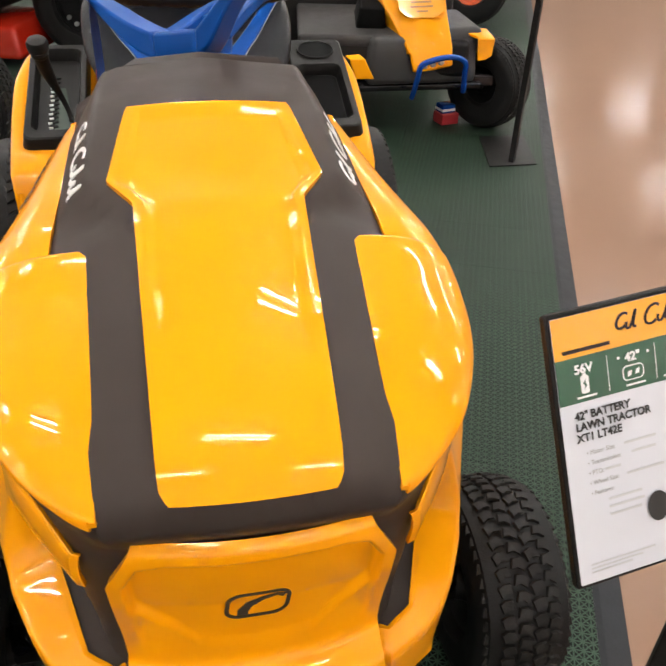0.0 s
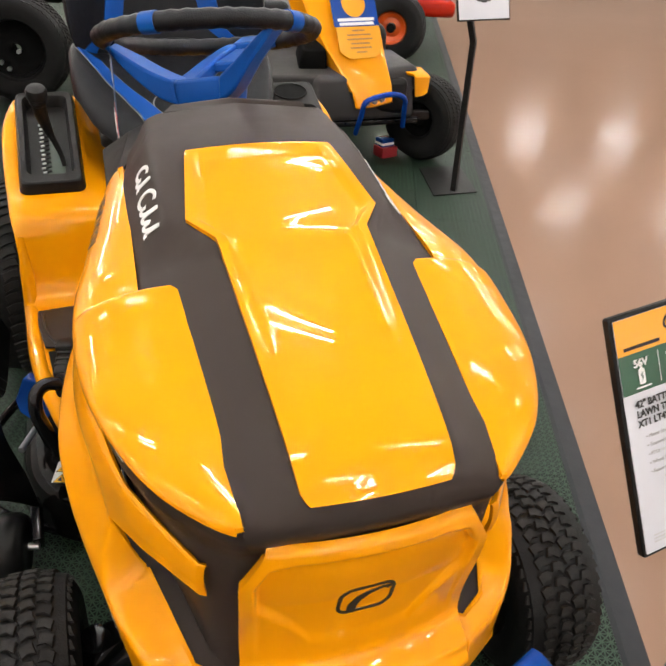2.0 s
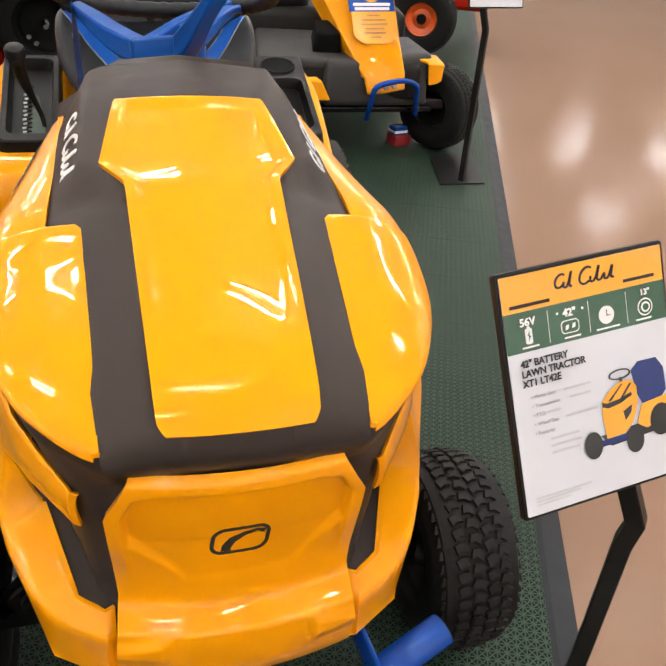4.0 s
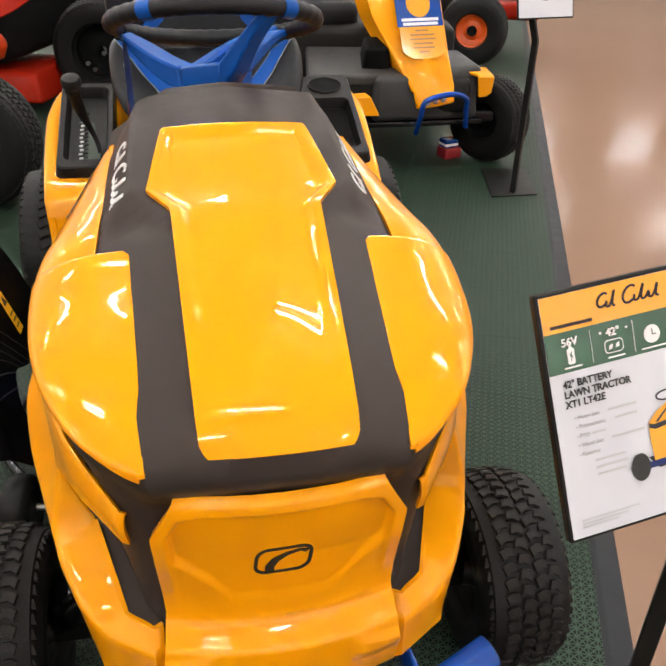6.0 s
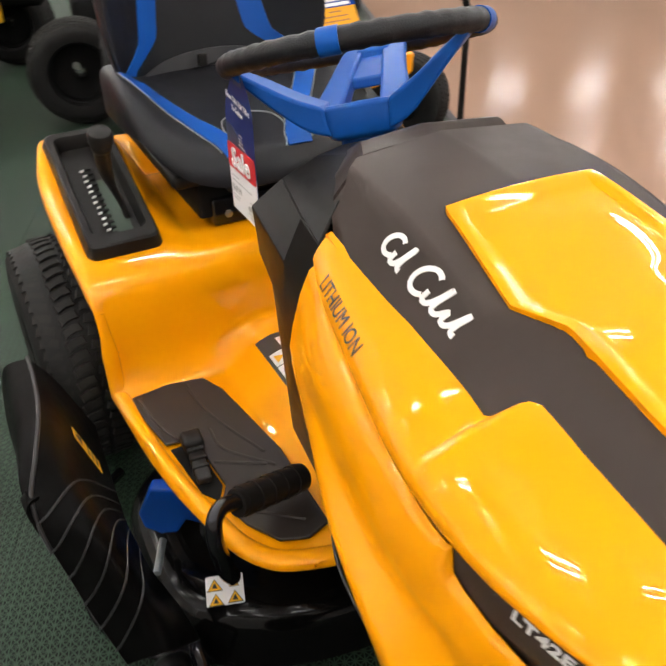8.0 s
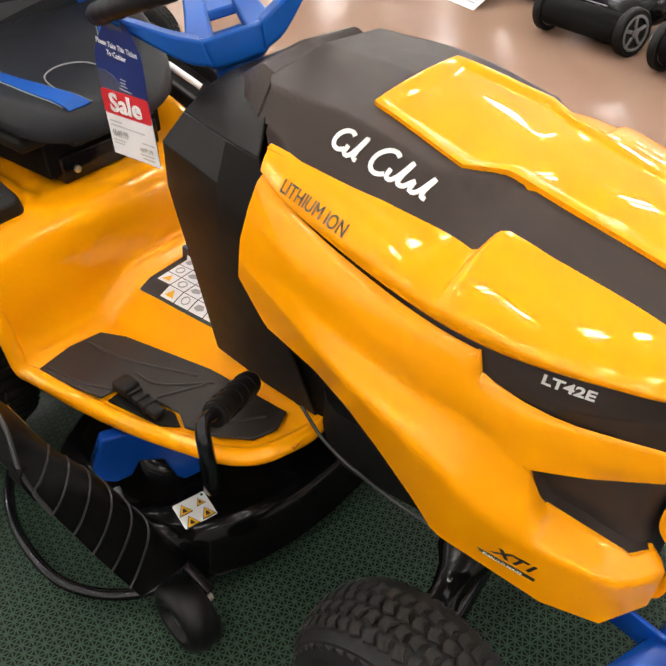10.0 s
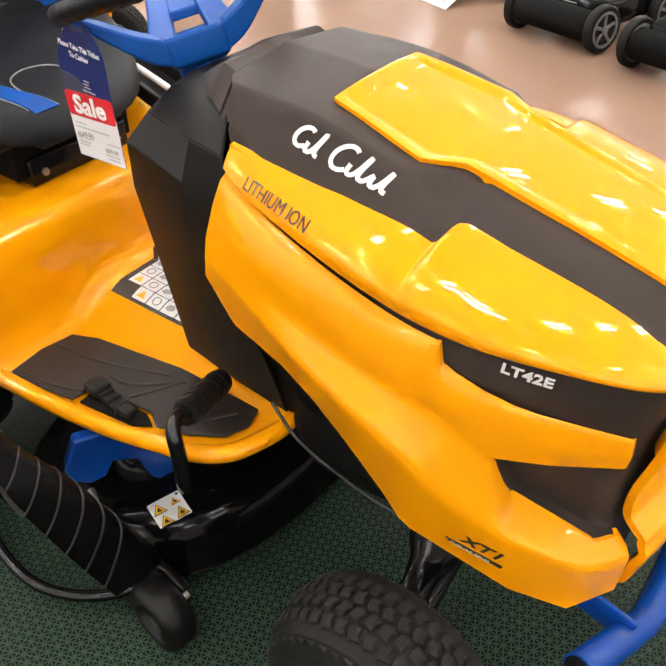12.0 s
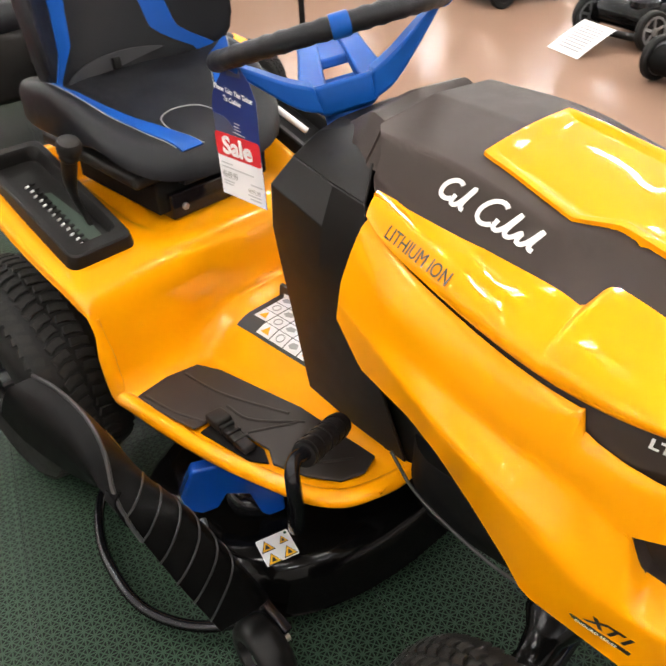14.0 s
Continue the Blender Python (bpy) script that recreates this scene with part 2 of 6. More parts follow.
GREYCABLE = material("grey_cable_sheath", (0.014, 0.0135, 0.013), 0.4)
STITCH = material("grey_thread", (0.25, 0.25, 0.25), 0.7)
PAD = material("footpad_rubber", (0.022, 0.0175, 0.0155), 0.40, grain=0.25, grain_scale=500, var=0.12, spec=0.2)
STEEL = material("zinc_steel", (0.55, 0.55, 0.55), 0.3, metal=1.0)
SILVER = material("grey_rim_paint", (0.19, 0.20, 0.21), 0.4, metal=0.3)
GREYP = material("grey_wheel_plastic", (0.13, 0.13, 0.135), 0.4)
WHITE = material("white_card", (0.78, 0.78, 0.80), 0.4, var=0.02)
LETTER = material("white_print", (0.8, 0.8, 0.8), 0.4, var=0.02)
PRINT = material("black_print", (0.02, 0.02, 0.02), 0.4)
GREYPRINT = material("grey_print", (0.35, 0.35, 0.35), 0.5)
REDCARD = material("red_card", (0.62, 0.02, 0.03), 0.35, var=0.03)
NAVY = material("navy_card", (0.008, 0.022, 0.13), 0.35, var=0.05)
AMBER = material("warning_yellow", (0.85, 0.45, 0.01), 0.4)
SIGNY = material("sign_yellow", (0.80, 0.36, 0.02), 0.14, coat=0.6, var=0.02)
SIGNG = material("sign_green", (0.015, 0.075, 0.035), 0.14, coat=0.6, var=0.02)
SIGNW = material("sign_white", (0.64, 0.65, 0.71), 0.14, coat=0.6, var=0.01)
RED = material("orange_red_paint", (0.36, 0.030, 0.004), 0.3, spec=0.05, coat=0.06, var=0.05)
REDP = material("red_enamel", (0.27, 0.0115, 0.004), 0.25, spec=0.08, coat=0.12, var=0.05)
ORANGE = material("orange_rim_paint", (0.60, 0.085, 0.008), 0.3, var=0.08)
BUMPERM = material("grey_black_bumper_plastic", (0.042, 0.040, 0.040), 0.5, grain=0.15, grain_scale=500, var=0.12, spec=0.12)
SIGNBROWN = material("brown_print", (0.30, 0.13, 0.02), 0.4)
TUBE = material("lamp_tube", (1.0, 0.975, 0.93), 0.5, emission=143.0)
HOUSING = material("white_enamel", (0.8, 0.8, 0.8), 0.4)

# ---- the store: floor, walls, ceiling, lights ----
TURN = -21.5  # the aisle runs this far off the tractor's axis
STORE = pose(0, 0, 0, 0, 0, TURN)
MAT_EDGE, FLOOR_Z, CEILING_Z = 0.61, -0.014, 7.0


def floor_material():
    m = material("polished_tan_floor", (0.255, 0.160, 0.114), 0.135, var=0.06, var_scale=0.9, rough_var=0.12, spec=0.02)
    return m


def mat_material():
    """Green plastic lattice tiles: square cells with both diagonals, the shade in the holes between the bars painted
    dark.
    """
    m = bpy.data.materials.new("green_lattice_tile")
    m.use_nodes = True
    nt = m.node_tree
    b = nt.nodes["Principled BSDF"]
    co = nt.nodes.new("ShaderNodeTexCoord")
    sep = nt.nodes.new("ShaderNodeSeparateXYZ")
    link(nt, co.outputs["Object"], sep.inputs[0])

    def op(kind, a, c=None):
        n = nt.nodes.new("ShaderNodeMath")
        n.operation = kind
        for k, v in enumerate((a, c)):
            if v is None:
                continue
            if isinstance(v, (int, float)):
                n.inputs[k].default_value = v
            else:
                link(nt, v, n.inputs[k])
        return n.outputs[0]

    cell = 0.305 / 17
    u = op("FRACT", op("ADD", op("DIVIDE", sep.outputs[0], cell), 100.0))
    v = op("FRACT", op("ADD", op("DIVIDE", sep.outputs[1], cell), 100.0))
    du = op("MINIMUM", u, op("SUBTRACT", 1.0, u))
    dv = op("MINIMUM", v, op("SUBTRACT", 1.0, v))
    d1 = op("MULTIPLY", op("ABSOLUTE", op("SUBTRACT", u, v)), 0.707)
    d2 = op("MULTIPLY", op("ABSOLUTE", op("SUBTRACT", op("ADD", u, v), 1.0)), 0.707)
    d = op("MINIMUM", op("MINIMUM", du, dv), op("MINIMUM", d1, d2))
    bar = nt.nodes.new("ShaderNodeMapRange")
    bar.inputs[1].default_value, bar.inputs[2].default_value = 0.062, 0.080
    bar.inputs[3].default_value, bar.inputs[4].default_value = 1.0, 0.0
    link(nt, d, bar.inputs[0])
    noise_ = nt.nodes.new("ShaderNodeTexNoise")
    noise_.inputs["Scale"].default_value, noise_.inputs["Detail"].default_value = 9, 6
    geo = nt.nodes.new("ShaderNodeNewGeometry")
    link(nt, geo.outputs["Position"], noise_.inputs["Vector"])
    green = nt.nodes.new("ShaderNodeMix")
    green.data_type = "RGBA"
    green.inputs[6].default_value, green.inputs[7].default_value = (0.0235, 0.046, 0.0285, 1), (0.0325, 0.060, 0.038, 1)
    link(nt, noise_.outputs["Fac"], green.inputs[0])
    info = nt.nodes.new("ShaderNodeObjectInfo")
    hsv = nt.nodes.new("ShaderNodeHueSaturation")
    link(nt, op("ADD", op("MULTIPLY", info.outputs["Random"], 0.12), 0.94), hsv.inputs["Value"])
    link(nt, green.outputs[2], hsv.inputs["Color"])
    mix = nt.nodes.new("ShaderNodeMix")
    mix.data_type = "RGBA"
    mix.inputs[6].default_value = (0.0015, 0.003, 0.002, 1)
    link(nt, bar.outputs[0], mix.inputs[0])
    link(nt, hsv.outputs[0], mix.inputs[7])
    link(nt, mix.outputs[2], b.inputs["Base Color"])
    b.inputs["Roughness"].default_value = 0.5
    b.inputs["Specular IOR Level"].default_value = 0.14
    bump = nt.nodes.new("ShaderNodeBump")
    bump.inputs["Strength"].default_value, bump.inputs["Distance"].default_value = 0.6, 0.003
    link(nt, bar.outputs[0], bump.inputs["Height"])
    link(nt, bump.outputs[0], b.inputs["Normal"])
    return m


TAN, LATTICE = floor_material(), mat_material()
RAMP = material("grey_rubber_ramp", (0.015, 0.0155, 0.0185), 0.5, grain=0.2, grain_scale=120, var=0.12, spec=0.15)
WALL = material("unseen_bounce_wall", (0.74, 0.73, 0.71), 0.7, var=0.05, var_scale=1.5, grain=0.05, grain_scale=60)
CEIL = material("ceiling_panels", (0.55, 0.55, 0.55), 0.8, var=0.04, var_scale=1.2)


def slab_part(name, a0, a1, b0, b1, z0, z1, mat, label, category, parent=None, r=0.0):
    bm = box((a1 - a0, b1 - b0, z1 - z0), ((a0 + a1) / 2, (b0 + b1) / 2, (z0 + z1) / 2), r=r)
    bmesh.ops.transform(bm, matrix=STORE, verts=bm.verts)
    ob = part(name, bm, mat, parent)
    if not parent:
        tagged(ob, label, category, kind="structure")
    return ob


A0, A1, B0, B1 = -18.0, 24.0, -10.0, 48.0
slab_part("floor", A0, A1, B0, B1, FLOOR_Z - 0.2, FLOOR_Z, TAN, "polished tan store floor with soft lamp reflections", "floor")
slab_part("ceiling", A0, A1, B0, B1, CEILING_Z, CEILING_Z + 0.2, CEIL, "plain grey store ceiling above the strip lights", "ceiling")
# Walls stay out of view: added to close the room and bounce light sideways.
slab_part("wall_north", A0, A1, B1, B1 + 0.2, FLOOR_Z, CEILING_Z, WALL, "unseen pale wall added at the far end to bounce light", "wall")
slab_part("wall_south", A0, A1, B0 - 0.2, B0, FLOOR_Z, CEILING_Z, WALL, "unseen pale wall added at the near end to bounce light", "wall")
slab_part("wall_west", A0 - 0.2, A0, B0, B1, FLOOR_Z, CEILING_Z, WALL, "unseen pale wall added beside the tractor row to bounce light", "wall")
slab_part("wall_east", A1, A1 + 0.2, B0, B1, FLOOR_Z, CEILING_Z, WALL, "unseen pale wall added across the aisle to bounce light", "wall")

# two-tube strip lights: close rows over the machines, sparser ones further down the aisle
STEP_A = 3.2
NEAR_ROWS, FAR_ROWS = (-7.5, -4.05, -0.6, 2.8, 6.2, 9.65, 13.1), (19.9, 26.7)
LAMPS = [(0.4 + STEP_A * i, b) for b in NEAR_ROWS for i in range(-5, 8)] + [(2.6 + STEP_A * i, b) for b in FAR_ROWS for i in range(-6, 7)]


def strip_light(at):
    lamp = thing("strip_light", "white ceiling strip light with two bare glowing tubes", "ceiling light", "strip lights in rows", at=at)
    lamp.rotation_euler = (0, 0, radians(TURN))
    part("housing", box((1.26, 0.30, 0.05), (0, 0, 0.05), taper=0.7), HOUSING, lamp)
    for y in (-0.11, 0.11):
        part("tube", tube([(-0.6, y, 0), (0.6, y, 0)], 0.019, 6, smooth=0, caps=False), TUBE, lamp, "glowing tube")
    return lamp


first = strip_light(STORE @ Vector((*LAMPS[0], CEILING_Z - 0.09)))
for a, b in LAMPS[1:]:
    copy_thing(first, STORE @ pose(a, b, CEILING_Z - 0.09))

# ---- the yellow tractor; it faces -y, and its middle is x = 0 ----
tractor = thing("lawn_tractor", "yellow and dark grey battery lawn tractor with blue trim", "lawn tractor")


# hood
def hood_edge(y):
    return hermite((-0.335, -0.317, -0.30, -0.28, -0.18, -0.075, 0.01, 0.056, 0.202, 0.36), (0.692, 0.703, 0.717, 0.7275, 0.766, 0.801, 0.829, 0.839, 0.877, 0.893), y)


def hood_drop(x, y=-0.3):
    a = np.abs(x)
    ys = (-0.33, -0.25, 0.005, 0.07, 0.23, 0.31, 0.36)
    knee = np.interp(y, ys, (0.09, 0.09, 0.09, 0.160, 0.150, 0.142, 0.14))
    slope = np.interp(y, ys, (0.48, 0.46, 0.46, 1.75, 1.9, 1.6, 1.5))
    return np.interp(y, ys, (0.10, 0.09, 0.09, 0.08, 0.08, 0.09, 0.10)) * np.minimum(a, knee) + slope * np.maximum(a - knee, 0)


def shell_z(x, y):
    return hood_edge(y) + 0.004 - hood_drop(x, y)


def wing_z(x, y):
    """The hood's top skin with its flared shoulders: flat facets down to the yellow side panels."""
    edge = hermite((-0.03, 0.0, 0.05, 0.15, 0.25, 0.31), (0.766, 0.774, 0.7835, 0.8015, 0.817, 0.826), y)
    half = np.interp(y, (0.0, 0.31), (0.195, 0.181))
    inner_ = np.interp(y, (0.0, 0.06, 0.31), (0.128, 0.150, 0.146))
    u = np.clip((np.abs(x) - inner_) / (half - inner_), 0, 1)
    k = np.clip((y + 0.014) / 0.016, 0, 1) * np.clip((0.31 - y) / 0.05, 0, 1) * (u > 0)
    return shell_z(x, y) * (1 - k) + (shell_z(inner_, y) * (1 - u) + (edge - 0.0005) * u - 1.3 * np.maximum(np.abs(x) - half, 0)) * k


def nose_line(x):
    return -0.331 + 0.75 * np.asarray(x) ** 2


def shell_half(y):
    return np.interp(y, (-0.33, -0.03, -0.014, 0.0, 0.29, 0.315, 0.36), (0.138, 0.169, 0.205, 0.212, 0.193, 0.179, 0.172))


def hood_shell():
    s = np.linspace(-1, 1, 61)
    rows = []
    for k, (dy, z) in enumerate(((0.035, 0.622), (0.016, 0.642), (0.004, 0.661), (0.0, 0.677))):
        x = s * (0.124, 0.130, 0.135, 0.138)[k]
        rows.append(np.stack([x, nose_line(x) + dy, z - 0.25 * hood_drop(x)], 1))
    for t in np.r_[np.linspace(0.01, 0.06, 5), np.linspace(0.09, 1, 40)]:
        y0 = -0.331 + t * (0.36 + 0.331)
        x = s * shell_half(y0)
        y = nose_line(x) * (1 - t) + 0.36 * t - 0.032 * np.clip((-x - 0.120) / 0.036, 0, 1) * float(np.clip((t - 0.8) / 0.2, 0, 1))
        under = np.clip((np.minimum(panel_half(y - 0.02), panel_half(y + 0.01)) - 0.005 - np.abs(x)) / 0.006, 0, 1) * (y0 < 0.19)
        rows.append(np.stack([x, y, wing_z(x, np.maximum(y, -0.33)) - 0.012 * under * np.clip((t - 0.004) / 0.03, 0, 1)], 1))
    g = np.array(rows)
    left, right = g[:, :1].copy(), g[:, -1:].copy()
    for e, sx in ((left, 1), (right, -1)):
        e[4:, :, 0] += sx * 0.012
        e[:4, :, 1] += 0.012
        e[4:, :, 2] -= np.interp(e[4:, :, 1], (-0.33, -0.18, -0.08), (0.015, 0.03, 0.12))
    g = np.concatenate([left, g, right], axis=1)
    return part("hood", sheet(g, 0.004, (0, 0, 1)), BROWN, tractor, "dark grey-brown moulded hood", sharp=50)


def panel_half(y):
    return np.interp(y, (-0.335, -0.326, -0.318, -0.30, 0.01, 0.056, 0.195, 0.202), (0.060, 0.076, 0.082, 0.0835, 0.0965, 0.1265, 0.105, 0.102))


hood = hood_shell()


def top_panel():
    s = np.linspace(-1, 1, 33)
    ys = np.r_[np.linspace(0, 0.03, 6), np.linspace(0.05, 0.625, 24), np.linspace(0.64, 0.735, 10), np.linspace(0.75, 0.985, 12), 1.0]
    rows = []
    for t in ys:
        y0 = -0.327 + t * (0.202 + 0.327)
        w = panel_half(y0)
        x = s * w
        y = (nose_line(x) + 0.004) * (1 - t) + 0.202 * t
        edge = np.minimum((1 - np.abs(s)) * w, 0.202 - y + 0.0)
        rim = np.where(y0 > 0.03, 1, np.clip((y0 + 0.25) / 0.28, 0, 1))
        tray = -0.0065 * rim * np.clip((edge - 0.013) / 0.007, 0, 1)
        lip = np.interp(y0, (-0.327, -0.318, -0.305, -0.28), (-0.008, -0.003, -0.001, 0))
        z = hood_edge(np.maximum(y, -0.33)) + 0.007 * (1 - (x / 0.125) ** 2) - 0.0005 + tray + lip * 0.5
        rows.append(np.stack([x, y, z], 1))
    return part("top_panel", sheet(np.array(rows), 0.012, (0, 0, 1)), YELLOW, tractor, "glossy yellow raised hood panel", bevel=0.0035, segs=3, sharp=60)


panel = top_panel()


# yellow panels beside the hood
def side_inner(y):
    return np.interp(y, (-0.313, -0.2, -0.075, -0.022, -0.012, 0.0, 0.31), (0.1385, 0.142, 0.148, 0.151, 0.160, 0.195, 0.181))


def side_outer(y):
    return hermite((-0.316, -0.309, -0.295, -0.25, -0.19, -0.13, -0.06, 0.0, 0.14, 0.27, 0.312),
                   (0.137, 0.150, 0.168, 0.210, 0.241, 0.259, 0.268, 0.268, 0.247, 0.216, 0.200), y)


def side_low(y):
    return hermite((-0.316, -0.25, -0.19, -0.06, 0.14, 0.27, 0.312), (0.668, 0.687, 0.699, 0.710, 0.744, 0.778, 0.795), y)


def side_panel(sign):
    ys = np.r_[np.linspace(0.312, 0.01, 22), np.linspace(0.002, -0.026, 8), np.linspace(-0.035, -0.24, 22), np.linspace(-0.25, -0.3125, 18)]
    v = np.linspace(0, 1, 18)
    rows = []
    for y in ys:
        xi, xo = float(side_inner(y)), max(float(side_outer(y)) + float(np.interp(y, (-0.312, -0.26), (0.001, 0.007))), float(side_inner(y)) + 0.003)
        xr = min(xi, float(np.interp(y, (-0.313, -0.2, -0.075, 0.0, 0.31), (0.136, 0.142, 0.148, 0.154, 0.168))))
        zr = float(hermite((-0.313, -0.2, -0.075, -0.013, 0.15, 0.313), (0.683, 0.732, 0.770, 0.789, 0.802, 0.825), y))
        zo = float(side_low(y))
        top = math.radians(np.interp(y, (-0.315, -0.25, 0.2, 0.312), (90, 112, 112, 100)))
        a0 = math.asin(min(1, (xi - xr) / (xo - xr)))
        a = a0 + (top - a0) * v
        z = zr - (zr - zo) * (1 - np.cos(a)) / (1 - math.cos(top))
        x = xr + (xo - xr) * np.sin(a)
        z = z - float(np.interp(y, (-0.012, -0.002, 0.03, 0.13), (0, 0.013, 0.007, 0))) * (1 - v) ** 1.5
        flat_ = float(np.interp(y, (0.05, 0.312), (0.0, 0.7)))
        x, z = x * (1 - flat_) + (x[0] + (x[-1] - x[0]) * v) * flat_, z * (1 - flat_) + (z[0] + (z[-1] - z[0]) * v) * flat_
        x, z = np.r_[xi - 0.001, x], np.r_[min(float(shell_z(xi, y)) - 0.004, z[0] - 0.004) if y > -0.2 else z[0] - 0.006, z]
        fwd = 0.002 * float(np.clip((-0.26 - y) / 0.042, 0, 1)) * (1 - np.r_[0, v])
        rows.append(np.stack([-x, y - fwd, z], 1))
    g = np.array(rows)
    if sign > 0:
        g = mirrored(g)
    return part("side_panel", sheet(g, 0.008, centre=(0, 0.05, 0.6)), YELLOW, tractor, "glossy yellow hood side panel", bevel=0.003, segs=3, sharp=60)


side_l, side_r = side_panel(-1), side_panel(1)

# yellow side cowls: a wedge above the dark pocket and an arm below it, one moulding
def rail(pts):
    p = np.array(sorted(pts, key=lambda q: q[1]), float)
    return lambda y, p=p: np.stack([hermite(p[:, 1], p[:, 0], y), y, hermite(p[:, 1], p[:, 2], y)], 1)


def chain(pts):
    p = np.array(sorted(pts, key=lambda q: q[1]), float)
    return lambda y, p=p: np.stack([np.interp(y, p[:, 1], p[:, 0]), y, np.interp(y, p[:, 1], p[:, 2])], 1)


def cowl_top(y):
    x = np.where(y > -0.052, side_outer(y) - 0.003, np.interp(y, (-.265, -.215, -.17, -.142, -.108, -.073, -.052), (.176, .211, .238, .246, .254, .260, .263)))
    z = np.where(y > -0.056, side_low(y) - 0.0085, np.interp(y, (-.265, -.215, -.17, -.142, -.108, -.073, -.060), (.590, .612, .629, .635, .646, .662, .671)))
    return np.stack([-x, y, z], 1)


def cowl_roll(y):
    p = cowl_top(y)
    k = np.interp(y, (-.265, -.07, .0, .316), (0.004, 0.010, 0.013, 0.012))
    p[:, 0] -= k
    p[:, 2] -= k * 0.75
    return p


MID = rail([(-.216, .332, .740), (-.250, .25, .715), (-.270, .14, .690), (-.284, .04, .660), (-.286, -.02, .642), (-.270, -.10, .610), (-.230, -.20, .580), (-.181, -.267, .563)])
P_ARM = (-.228, -.149, .471)
WEDGE = chain([(-.219, .35, .690), (-.252, .25, .667), (-.272, .14, .647), (-.284, .03, .626), (-.283, -.017, .614), (-.276, -.06, .600), (-.272, -.082, .588), (-.267, -.103, .560), (-.262, -.136, .557), (-.230, -.19, .549), (-.178, -.264, .541)])
ARM = chain([(-.219, .352, .686), (-.252, .25, .663), (-.273, .14, .641), (-.285, .03, .620), (-.284, -.017, .608), (-.277, -.06, .594), (-.273, -.082, .582), (-.268, -.103, .555), (-.262, -.132, .550), P_ARM, (-.191, -.257, .411), (-.157, -.276, .401)])
FOLD = chain([(-.224, .355, .652), (-.256, .25, .622), (-0.294, 0.139, 0.606), (-0.311, 0.063, 0.587), (-0.319, -0.005, 0.568), (-0.311, -0.059, 0.522), (-0.302, -0.089, 0.487), (-0.287, -0.137, 0.459), (-0.274, -0.183, 0.444), (-.248, -.236, .414), (-.215, -.270, .383), (-.157, -.298, .374)])
LOW = chain([(-.217, .368, .612), (-.226, .313, .549), (-.252, .199, .537), (-.267, .136, .517), (-.275, .077, .477), (-.281, .012, .420), (-.281, -.017, .382), (-.280, -.034, .372), (-.274, -.088, .357), (-.259, -.177, .324), (-.228, -.25, .302), (-.160, -.292, .297)])


def cowl(sign):
    t = np.r_[np.linspace(0, 0.60, 34), np.linspace(0.61, 0.66, 8), np.linspace(0.67, 0.75, 6), np.linspace(0.76, 0.83, 14), np.linspace(0.84, 1, 16)]
    lines = ((cowl_top, .316, -.265), (cowl_roll, .318, -.266), (MID, .332, -.267), (WEDGE, .35, -.264), (ARM, .352, -.276), (FOLD, .355, -.298), (LOW, .368, -.292))
    r = [f(y0 + (y1 - y0) * t) for f, y0, y1 in lines]
    tuck = r[-1].copy()
    tuck[:, 0] += 0.022
    tuck[:, 2] -= 0.002
    r.append(tuck)
    steps = (2, 4, 8, 1, 12, 16, 3)
    rows = []
    for k, n in enumerate(steps):
        for u in np.arange(n) / n:
            rows.append(r[k] * (1 - u) + r[k + 1] * u)
    rows.append(r[-1])
    g = np.array(rows)
    keep = np.ones((len(g) - 1, len(t) - 1), bool)
    first = sum(steps[:3])
    keep[first, g[first, 1:, 1] < -0.134] = False
    fixed = np.zeros(g.shape[:2], bool)
    fixed[:2], fixed[-4:], fixed[:, 0] = True, True, True
    fixed[first:first + 2] = g[first:first + 2, :, 1] < -0.11
    for _ in range(4):
        h = g.copy()
        h[1:-1] += 0.25 * (g[2:] + g[:-2] - 2 * g[1:-1])
        h[:, 1:-1] += 0.25 * (g[:, 2:] + g[:, :-2] - 2 * g[:, 1:-1])
        g = np.where(fixed[..., None], g, h)
    end = g[:, -1:].copy()
    upper = (np.arange(len(g)) <= first)[:, None]
    end[..., 0] += np.where(upper, 0.008, 0.012)
    end[..., 1] += np.where(upper, -0.001, 0.006)
    end[..., 2] -= np.where(upper, 0.004, 0.0)
    g = np.concatenate([g, end], axis=1)
    keep = np.concatenate([keep, keep[:, -1:]], axis=1)
    if sign > 0:
        g = mirrored(g)
    return part("side_cowl", sheet(g, 0.006, centre=(0, 0.05, 0.5), keep=keep), YELLOW, tractor, "glossy yellow angular side cowl", bevel=0.0025, segs=2, sharp=48)


cowl_l, cowl_r = cowl(-1), cowl(1)


